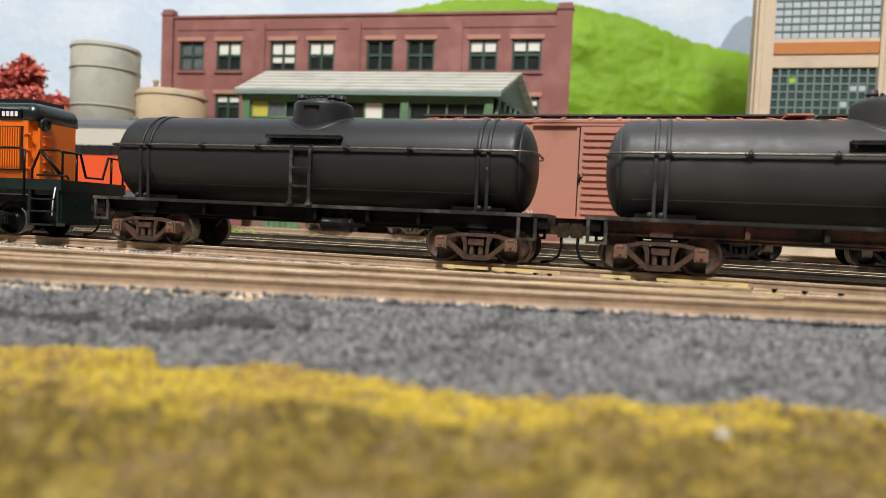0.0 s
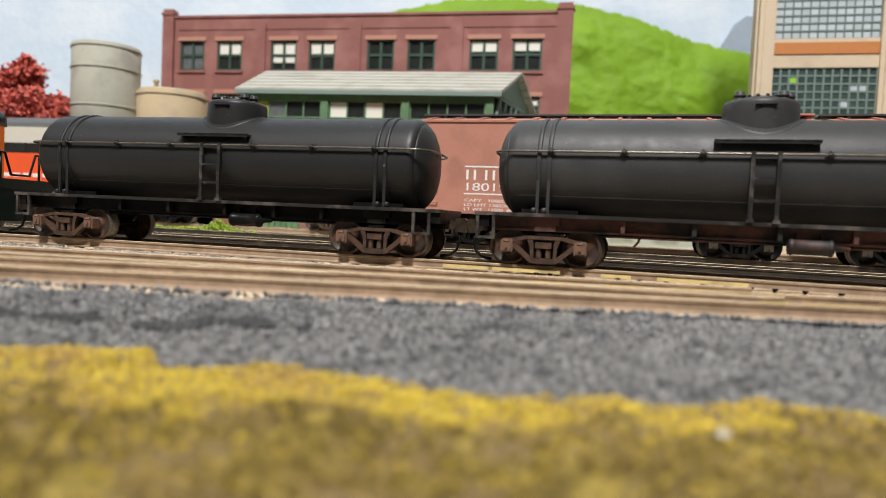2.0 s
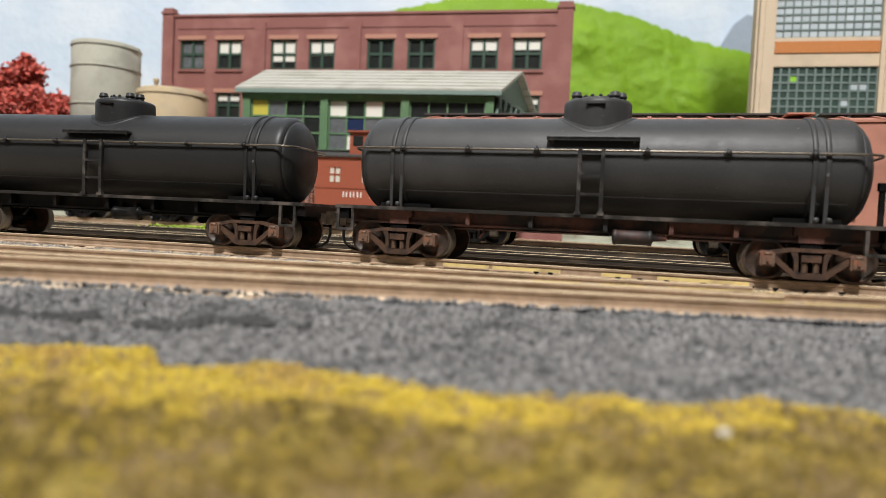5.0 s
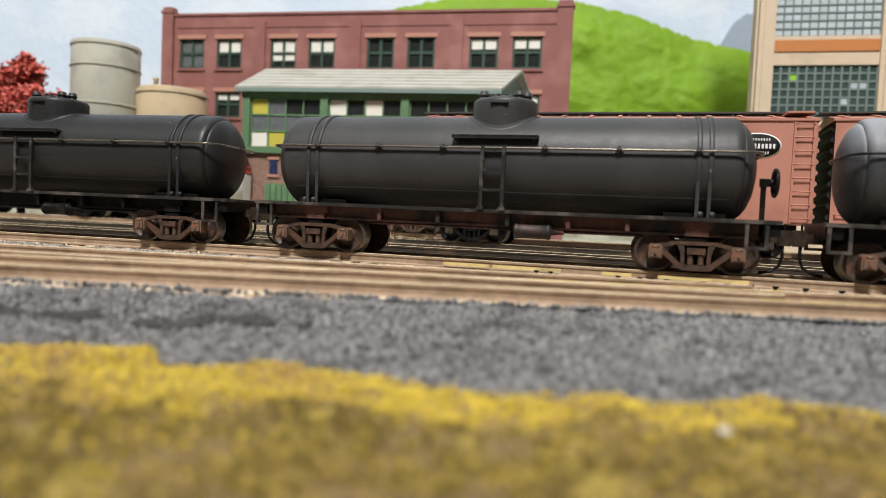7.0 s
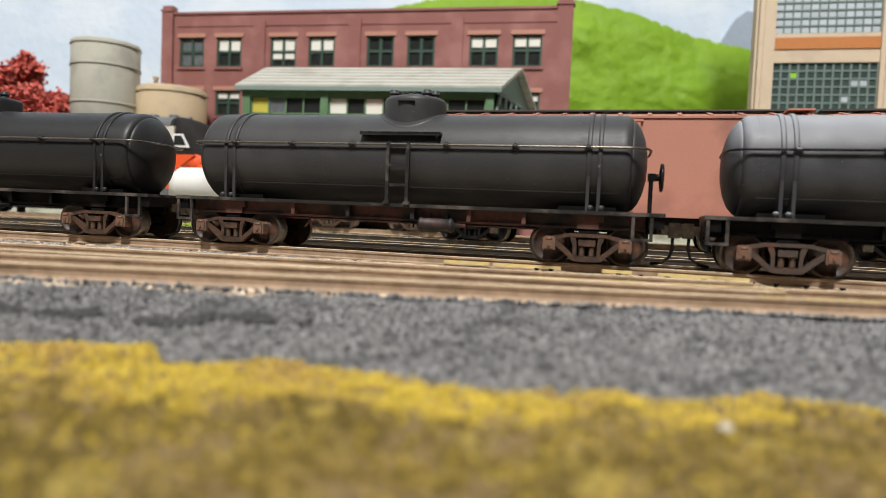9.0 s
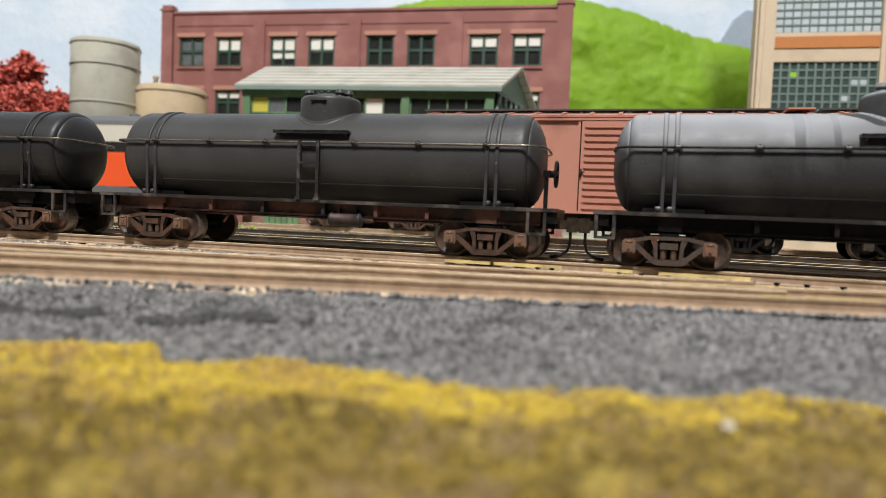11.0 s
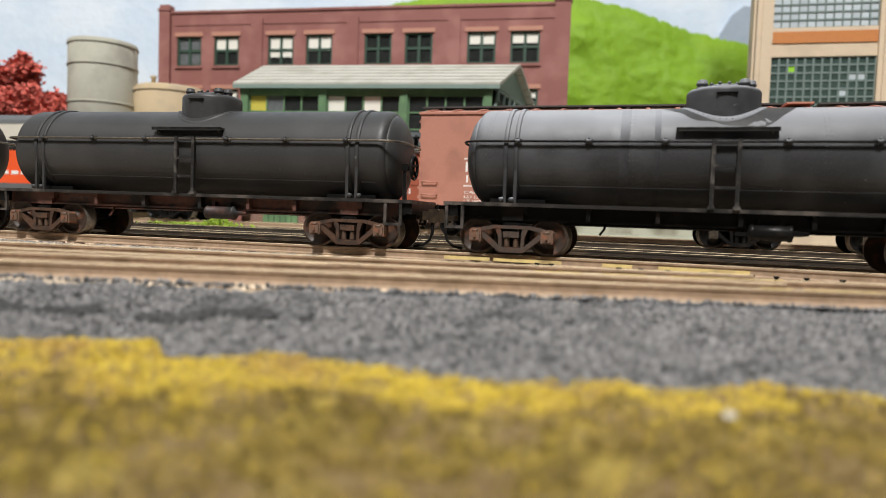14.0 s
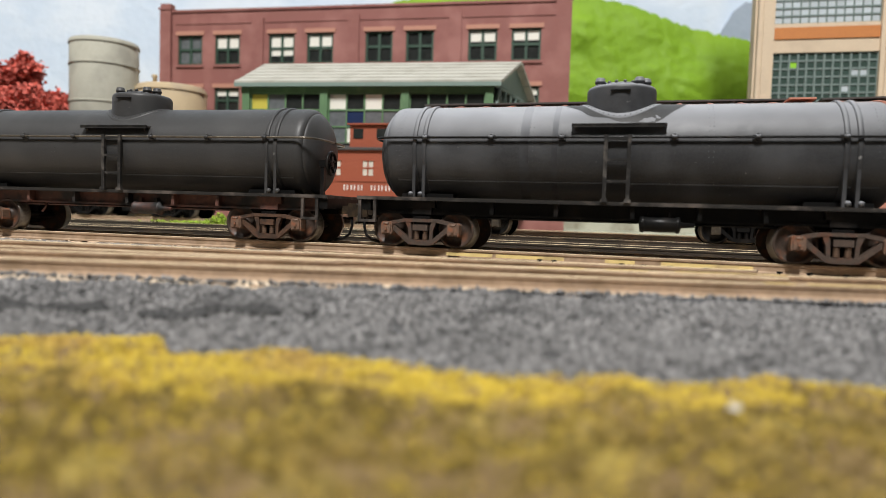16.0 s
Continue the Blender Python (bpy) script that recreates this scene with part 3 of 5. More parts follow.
# ---- rolling stock ----
def add_truck(parent, x, frame_mat, box_mat, side_y=11.5, wheel_mat="wheel", spring_mat="spring"):
    truck = part("truck", bolster_bm(), M["black"], parent, "", pose(x * MM, 0, 0))
    for side in (-1, 1):
        y0, y1 = side * side_y - 0.85, side * side_y + 0.85
        # cast sideframe: top and bottom chords with open triangles and a spring window
        bm = bmesh.new()
        slab(bm, [(-9.9, 5.3), (-9.2, 6.5), (-7.6, 6.9), (-4.4, 7.5), (4.4, 7.5), (7.6, 6.9), (9.2, 6.5), (9.9, 5.3), (8.4, 5.6), (7.2, 6.0), (4.2, 6.65), (-4.2, 6.65), (-7.2, 6.0), (-8.4, 5.6)], y0, y1)
        slab(bm, [(-8.3, 5.9), (-7.0, 5.6), (-3.0, 2.05), (3.0, 2.05), (7.0, 5.6), (8.3, 5.9), (7.9, 4.5), (7.2, 4.1), (3.4, 0.95), (2.4, 0.7), (-2.4, 0.7), (-3.4, 0.95), (-7.2, 4.1), (-7.9, 4.5)], y0, y1)
        for way in (-1, 1):
            slab(bm, [(way * px, z) for px, z in ((2.35, 1.8), (3.2, 1.8), (3.35, 4.6), (4.3, 7.0), (2.9, 7.0), (2.5, 5.6))], y0 + 0.12, y1 - 0.12)
        rounded(bm, 0.16, 1)
        frame_part = part("sideframe", bm, frame_mat, truck)
        yc = side * (side_y + 0.5)
        o = yc + side * 1.4
        for px in (-9.0, 9.0):
            bm = bmesh.new()
            slab(bm, [(px - 1.3, 3.2), (px + 1.3, 3.2), (px + 1.55, 3.7), (px + 1.5, 6.1), (px + 1.0, 6.6), (px - 1.0, 6.6), (px - 1.5, 6.1), (px - 1.55, 3.7)], yc - 1.4, yc + 1.4)
            box(bm, px - 1.15, px + 1.15, min(o, o + side * .4), max(o, o + side * .4), 3.6, 5.9)
            rounded(bm, 0.2, 1)
            rod(bm, (px - 0.75, o + side * 0.2, 6.0), (px + 0.75, o + side * 0.2, 6.0), 0.38, 6)
            box(bm, px - 0.3, px + 0.3, min(o, o + side * .75), max(o, o + side * .75), 4.3, 5.0)
            part("journal_box", bm, box_mat, frame_part)
        for px in (-1.15, 1.15):
            bm = bmesh.new()
            lathe(bm, (px, yc - side * 0.3, 2.0), (0, 0, 1), [(h * 0.3, 0.85 if h % 2 else 0.55) for h in range(9)], 10)
            part("spring", bm, M[spring_mat], frame_part)
        bm = bmesh.new()
        box(bm, -2.0, 2.0, yc - 0.8, yc + 0.5, 4.5, 6.0)
        rounded(bm, 0.25, 1)
        box(bm, -1.2, 1.2, min(yc, yc + side * 0.75), max(yc, yc + side * 0.75), 4.75, 5.2)
        part("bolster_end", bm, frame_mat, frame_part)
    for px in (-9.0, 9.0):
        bm = bmesh.new()
        rod(bm, (0, -12, 0), (0, 12, 0), 1.1, 10)
        axle = part("wheelset", bm, M["black"], truck, "", pose(px * MM, 0, 4.8 * MM))
        for side in (-1, 1):
            bm = bmesh.new()
            lathe(bm, (0, side * 7.0, 0), (0, side, 0), [(0, 5.5), (0.7, 5.5), (0.9, 4.85), (3.2, 4.75), (3.2, 4.1), (2.5, 3.9), (2.3, 2.2), (2.9, 1.7), (3.3, 1.4)], 32)
            wheel = part("wheel", bm, M[wheel_mat], axle)
            wheel.data.materials.append(M["tread"])
            for f in wheel.data.polygons:
                c = f.center
                if math.hypot(c.x, c.z) > 4.45 * MM:
                    f.material_index = 1
    return truck


def bolster_bm():
    bm = bmesh.new()
    box(bm, -2.2, 2.2, -11.6, 11.6, 4.9, 8.2)
    box(bm, -6, 6, -2, 2, 4.6, 6.2)
    box(bm, -3.4, 3.4, -9.5, 9.5, 2.0, 5.2)
    rounded(bm, 0.25, 1)
    return bm


def add_coupler(parent, x, way, z=9.2, hose=True):
    bm = bmesh.new()
    box(bm, min(x - way * 5, x + way * 1.2), max(x - way * 5, x + way * 1.2), -1.4, 1.4, z - 1.2, z + 1.2)
    slab(bm, [(x + way * 0.8, z - 1.9), (x + way * 3.4, z - 1.9), (x + way * 3.9, z - 1.2), (x + way * 3.9, z + 1.4), (x + way * 3.2, z + 1.9), (x + way * 0.8, z + 1.9)], -1.9, 0.6)
    slab(bm, [(x + way * 0.8, z - 1.4), (x + way * 2.2, z - 1.4), (x + way * 2.2, z + 1.4), (x + way * 0.8, z + 1.4)], 0.5, 2.3)
    rounded(bm, 0.3, 1)
    coupler = part("coupler", bm, M["brass"], parent, "worn metal knuckle coupler")
    if hose:
        bm = bmesh.new()
        wire(bm, [(x + way * 1.8, -1.0, z - 1.6), (x + way * 1.9, -1.0, z - 4.5), (x + way * 1.2, -1.1, z - 6.8), (x - way * 0.6, -1.3, z - 8.2), (x - way * 3.2, -1.6, z - 8.6)], 0.42, 7)
        part("trip_pin", bm, M["black"], coupler)


def build_tank_car(name, label, tank_mat, sill_mat, brake_wheel, rail_mat="wire"):
    car = thing(name, label, "tank car", group="tank cars of the moving train")
    R, ZC = 12.7, 25.0
    bm = bmesh.new()
    profile = [(-58.1, 0.2), (-58.2, 11.3), (-57.9, 11.95), (-57.3, 12.4), (-56.6, 12.63), (-55.8, R)]
    profile = [(h - 0.8, r) for h, r in profile] + [(x, R) for x in range(-54, 55, 6)] + [(-h, r) for h, r in reversed(profile)]
    lathe(bm, (0, 0, ZC), (1, 0, 0), profile, 72)
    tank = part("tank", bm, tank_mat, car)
    for way in (-1, 1):
        bm = bmesh.new()
        lathe(bm, (-0.8 if way < 0 else 0, 0, ZC), (way, 0, 0), [(57.9, 11.45), (58.4, 11.4), (58.9, 11.0), (60.0, 9.6), (61.1, 7.0), (61.8, 3.8), (62.0, 0.2)], 64)
        part("tank_head", bm, tank_mat, tank)
    # riveted seams: a lap strip low on each side, ring laps with rivet heads
    bm = bmesh.new()
    for side in (-1, 1):
        a = -0.62
        y, z = side * math.cos(a) * (R + 0.06), ZC + math.sin(a) * (R + 0.06)
        box(bm, -55.8, 55.4, min(y, y - side * 0.35), max(y, y - side * 0.35), z - 0.12, z + 0.12)
    part("seam", bm, tank_mat, tank)
    bm = bmesh.new()
    for side in (-1, 1):
        for a in (-0.69, -0.57):
            y, z = side * math.cos(a) * R, ZC + math.sin(a) * R
            for k in range(110):
                x = -55.5 + k * 110.5 / 109
                top = bm.verts.new((x, y + side * math.cos(a) * 0.08, z + math.sin(a) * 0.08))
                base = [bm.verts.new((x + dx, y + dz * side * 0.3, z + dz)) for dx, dz in ((-0.13, 0), (0, -0.13), (0.13, 0), (0, 0.13))]
                for i in range(4):
                    bm.faces.new((base[i], base[(i + 1) % 4], top))
    for x0 in (-55.6, -54.7, -21.2, -20.2, 20.2, 21.2, 54.3, 55.2):
        for k in range(64):
            a = k * math.tau / 64
            u, w = math.cos(a), math.sin(a)
            top = bm.verts.new((x0, u * (R + 0.07), ZC + w * (R + 0.07)))
            base = [bm.verts.new((x0 + dx, u * R - w * da, ZC + w * R + u * da)) for dx, da in ((-0.12, 0), (0, -0.12), (0.12, 0), (0, 0.12))]
            for i in range(4):
                bm.faces.new((base[i], base[(i + 1) % 4], top))
    tagged(part("rivets", bm, tank_mat, tank), kind="stuff")
    for x in (-50.7, -48.1, 48.1, 50.7):
        bm = bmesh.new()
        lathe(bm, (x - 0.55, 0, ZC), (1, 0, 0), [(0, R - 0.1), (0, R + 0.32), (0.25, R + 0.42), (0.85, R + 0.42), (1.1, R + 0.32), (1.1, R - 0.1)], 64)
        for side in (-1, 1):
            slab(bm, [(x - 0.4, 13.0), (x + 0.4, 13.0), (x + 0.4, 21.5), (x - 0.4, 21.5)], side * 12.3 - 0.3, side * 12.3 + 0.3)
            lathe(bm, (x + (0.8 if x > 0 else -0.8), side * 12.4, 13.2), (0, 0, 1), [(0, 0.7), (1.1, 0.7), (1.3, 0.3)], 8)
        part("tank_band", bm, tank_mat, tank)
    # dome with flange, cover and safety valves
    def saddle(y, lift):
        return ZC + math.sqrt(max(R * R - min(abs(y), R - 0.2) ** 2, 0.5)) + lift
    bm = bmesh.new()
    rings = []
    for lift, r in ((-1.2, 8.6), (0.15, 8.55)):
        rings.append([bm.verts.new((r * math.cos(k * math.tau / 48), r * math.sin(k * math.tau / 48), saddle(r * math.sin(k * math.tau / 48), lift))) for k in range(48)])
    for z, r in ((39.2, 8.5), (40.9, 8.5), (41.45, 8.35), (41.85, 7.95), (42.05, 7.3), (42.15, 5.0), (42.2, 0.3)):
        rings.append(ring(bm, (0, 0, z), (0, 0, 1), r, 48))
    skin(bm, rings)
    dome = part("dome", bm, tank_mat, tank)
    # riveted flange at the foot of the dome
    bm = bmesh.new()
    rings = []
    for lift, r in ((0.0, 8.4), (0.24, 8.45), (0.24, 9.6), (0.14, 9.85), (-0.3, 9.9)):
        rings.append([bm.verts.new((r * math.cos(k * math.tau / 48), r * math.sin(k * math.tau / 48), saddle(r * math.sin(k * math.tau / 48), lift))) for k in range(48)])
    skin(bm, rings, caps=False)
    for k in range(44):
        a = k * math.tau / 44
        y = 9.2 * math.sin(a)
        lathe(bm, (9.2 * math.cos(a), y, saddle(y, 0.16)), (0, y / R, math.sqrt(1 - (y / R) ** 2)), [(0, 0.16), (0.14, 0.13), (0.18, 0.04)], 5)
    part("dome_flange", bm, tank_mat, dome)
    if tank_mat is M["tank_dusty"]:
        # wiped patch on either side of the dome and paler streaks where old straps sat
        bm = bmesh.new()
        rings = []
        for grow in (0.0, 0.5, 1.0):
            rr = []
            for k in range(64):
                a = k * math.tau / 64
                r = 9.8 + grow * (3.6 + 2.2 * math.cos(a * 2 + 0.4) + 1.4 * noise.noise(Vector((math.cos(a) * 2, math.sin(a) * 2, 4))))
                y = max(-11.4, min(11.4, r * 0.92 * math.sin(a)))
                rr.append(bm.verts.new((0.4 + r * math.cos(a), y, saddle(y, 0.05))))
            rings.append(rr)
        skin(bm, rings, caps=False)
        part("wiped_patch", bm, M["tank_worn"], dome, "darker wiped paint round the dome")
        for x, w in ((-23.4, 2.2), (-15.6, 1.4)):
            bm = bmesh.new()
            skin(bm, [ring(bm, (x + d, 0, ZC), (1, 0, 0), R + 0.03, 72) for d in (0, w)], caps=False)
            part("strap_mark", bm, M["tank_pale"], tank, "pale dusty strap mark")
    bm = bmesh.new()
    lathe(bm, (0, 0, 42.2), (0, 0, 1), [(0, 4.6), (0.5, 4.6), (0.8, 4.2), (0.85, 0.4)], 28)
    for k in range(12):
        a = k * math.tau / 12 + 0.2
        lathe(bm, (4.0 * math.cos(a), 4.0 * math.sin(a), 42.9), (0, 0, 1), [(0, 0.45), (0.55, 0.4), (0.65, 0.15)], 6)
    part("dome_cover", bm, tank_mat, dome)
    for x, y in ((-5.2, -3.4), (4.2, -3.6), (5.8, -1.2)):
        bm = bmesh.new()
        lathe(bm, (x, y, 41.7), (0, 0, 1), [(0, 1.45), (0.4, 1.45), (0.5, 1.15), (1.0, 1.15), (1.1, 1.35), (1.5, 1.35), (1.6, 1.2), (2.2, 1.15), (2.4, 0.8)], 12)
        part("safety_valve", bm, tank_mat, dome)
    bm = bmesh.new()
    box(bm, -2.3, 2.3, -8.9, -7.4, 40.1, 40.3)
    rounded(bm, 0.1, 1)
    part("dome_step", bm, M["black"], dome)
    # dome platforms with brackets, ladders and hand rails on both sides
    for side in (-1, 1):
        bm = bmesh.new()
        box(bm, -10.9, 10.9, min(side * 10.9, side * 13.2), max(side * 10.9, side * 13.2), 31.0, 31.5)
        box(bm, -10.9, 10.9, min(side * 12.9, side * 13.2), max(side * 12.9, side * 13.2), 30.7, 31.6)
        for x in (-9.6, 9.6):
            y0, y1 = side * 11.2, side * 12.9
            v = [bm.verts.new(p) for p in ((x - 0.25, y0, 29.9), (x - 0.25, y0, 31.0), (x - 0.25, y1, 31.0), (x + 0.25, y0, 29.9), (x + 0.25, y0, 31.0), (x + 0.25, y1, 31.0))]
            for f in ((0, 1, 2), (5, 4, 3), (0, 3, 4, 1), (1, 4, 5, 2), (2, 5, 3, 0)):
                bm.faces.new([v[i] for i in f])
        part("dome_platform", bm, M["ladder_paint"], car)
        bm = bmesh.new()
        y = side * 13.5
        for x in (-2.7, 2.7):
            box(bm, x - 0.45, x + 0.45, y - 0.4, y + 0.4, 13.1, 28.9)
            box(bm, x - 0.8, x + 0.8, y - 0.7, y + 0.5, 12.9, 13.7)
        for z in (17.9, 22.9, 27.9):
            box(bm, -2.4, 2.4, y - 0.3, y + 0.35, z - 0.32, z + 0.32)
        rounded(bm, 0.1, 1)
        part("ladder", bm, M["ladder_paint"], car)
        for x in (-47.8, -30.6, -13.2, 12.6, 30.2, 47.8):
            bm = bmesh.new()
            slab(bm, [(x - 0.4, 27.7), (x + 0.4, 27.7), (x + 0.4, 28.7), (x - 0.4, 28.7)], min(side * 11.9, side * 13.5), max(side * 11.9, side * 13.5))
            box(bm, x - 1.0, x + 1.0, min(side * 12.0, side * 12.6), max(side * 12.0, side * 12.6), 27.3, 28.9)
            rod(bm, (x - 0.6, side * 13.3, 28.3), (x + 0.6, side * 13.3, 28.3), 0.5, 8)
            rod(bm, (x, side * 13.2, 28.6), (x, side * 13.2, 29.3), 0.25, 6)
            part("rail_bracket", bm, tank_mat, car)
    bm = bmesh.new()
    loop = []
    for k in range(0, 64):
        a = k * math.tau / 64
        c, w = math.cos(a), math.sin(a)
        loop.append((54 * (1 if c > 0 else -1) + 8.6 * math.copysign(abs(c) ** 0.5, c), 13.3 * math.copysign(abs(w) ** 0.5, w), 28.3))
    loop.append(loop[0])
    wire(bm, loop, 0.33, 6)
    part("hand_rail", bm, M[rail_mat], car, "thin metal hand rail")
    # underframe
    for side in (-1, 1):
        bm = bmesh.new()
        box(bm, -66.3, 66.3, min(side * 8.6, side * 13.1), max(side * 8.6, side * 13.1), 12.2, 13.1)
        rounded(bm, 0.12, 1)
        part("running_board", bm, M["deck"], car)
        bm = bmesh.new()
        y = side * 9.6
        box(bm, -62, 62, y - 0.5, y + 0.5, 8.9, 12.3)
        box(bm, -62, 62, min(y, y + side * 1.3), max(y, y + side * 1.3), 8.7, 9.3)
        for x in (-30, -14, 4, 19, 33):
            box(bm, x - 0.5, x + 0.5, min(y, y + side * 2.6), max(y, y + side * 2.6), 9.2, 12.2)
        rounded(bm, 0.12, 1)
        part("side_sill", bm, sill_mat, car)
        for x in (-63.4, 61.2):
            bm = bmesh.new()
            y = side * 12.6
            for a in (-2.1, 2.1):
                box(bm, x + a - 0.4, x + a + 0.4, y - 0.35, y + 0.35, 6.6, 12.4)
            box(bm, x - 2.5, x + 2.5, y - 0.5, y + 0.5, 6.3, 7.0)
            rounded(bm, 0.15, 1)
            part("stirrup_step", bm, M["deck"], car)
        for x in (-48.6, 48.6):
            bm = bmesh.new()
            box(bm, x - 3.6, x + 3.6, min(side * 9, side * 11.8), max(side * 9, side * 11.8), 10.4, 12.3)
            box(bm, x - 2.6, x + 2.6, min(side * 9, side * 11.5), max(side * 9, side * 11.5), 8.7, 10.6)
            rounded(bm, 0.2, 1)
            part("bolster_cover", bm, sill_mat, car)
    bm = bmesh.new()
    box(bm, -65, 65, -3.4, 3.4, 8.0, 12.6)
    for x in (-64.4, 64.4):
        box(bm, x - 1.8, x + 1.8, -12.4, 12.4, 9.4, 12.3)
    for x in (-48, 48):
        box(bm, x - 7, x + 7, -9, 9, 11.8, 14.2)
    rounded(bm, 0.2, 1)
    part("centre_sill", bm, M["black"], car)
    for x in (-62.7, 62.7):
        bm = bmesh.new()
        box(bm, x - 3.6, x + 3.6, -8.7, 8.7, 12.3, 13.05)
        rounded(bm, 0.1, 1)
        part("end_platform", bm, M["deck"], car)
    bm = bmesh.new()
    lathe(bm, (5.6, -11.2, 8.0), (1, 0, 0), [(0, 0.5), (0.2, 1.7), (0.9, 2.0), (1.2, 1.75), (8.2, 1.75), (8.5, 2.0), (9.1, 1.9), (9.5, 0.7), (12.5, 0.45)], 16)
    box(bm, 7.5, 8.5, -11.4, -9.6, 9.0, 11.0)
    box(bm, 12.3, 13.3, -11.4, -9.6, 9.0, 11.0)
    part("brake_cylinder", bm, sill_mat, car)
    bm = bmesh.new()
    rod(bm, (-42, -8.4, 8.2), (5, -9.2, 8.3), 0.35, 6)
    rod(bm, (17, -9.2, 8.2), (41, -8.4, 8.2), 0.35, 6)
    wire(bm, [(-26, -9.4, 9), (-26.2, -9.6, 7.4), (-27.3, -9.8, 5.9)], 0.32, 6)
    part("brake_rigging", bm, sill_mat, car)
    for x, way in ((-67.2, -1), (67.2, 1)):
        add_coupler(car, x, way)
    if brake_wheel:
        bm = bmesh.new()
        box(bm, 62.3, 63.3, -8.4, -7.2, 13.0, 21.5)
        box(bm, 62.0, 63.8, -8.7, -6.9, 20.9, 22.7)
        lathe(bm, (63.7, -7.8, 21.8), (1, 0, 0), [(0, 0.9), (1.6, 0.9), (1.7, 0.5)], 10)
        rod(bm, (62.8, -7.8, 13.0), (62.8, -7.8, 9.0), 0.4, 6)
        rounded(bm, 0.15, 1)
        post = part("brake_stand", bm, M["black"], car)
        bm = bmesh.new()
        skin(bm, [ring(bm, Vector((65.2 + 0.42 * math.cos(b), -7.8, 21.8)), (1, 0, 0), 3.1 + 0.42 * math.sin(b), 28) for b in (0, 1.257, 2.513, 3.77, 5.027)], closed=True)
        for k in range(5):
            a = k * math.tau / 5 + 0.3
            rod(bm, (64.8, -7.8, 21.8), (65.2, -7.8 + 3.0 * math.cos(a), 21.8 + 3.0 * math.sin(a)), 0.38, 6)
        part("brake_wheel", bm, M["black"], post)
    for x in (-48.6, 48.6):
        add_truck(car, x, M["truck_dark"] if tank_mat is M["tank_dusty"] else M["truck"], M["journal"])
    return car


def grabs(parent, name, x, half, y, zs, material, side=-1, out=1.0):
    for z in zs:
        bm = bmesh.new()
        wire(bm, [(x - half, y, z), (x - half, y + side * out, z), (x + half, y + side * out, z), (x + half, y, z)], 0.28, 5)
        part(name, bm, material, parent)


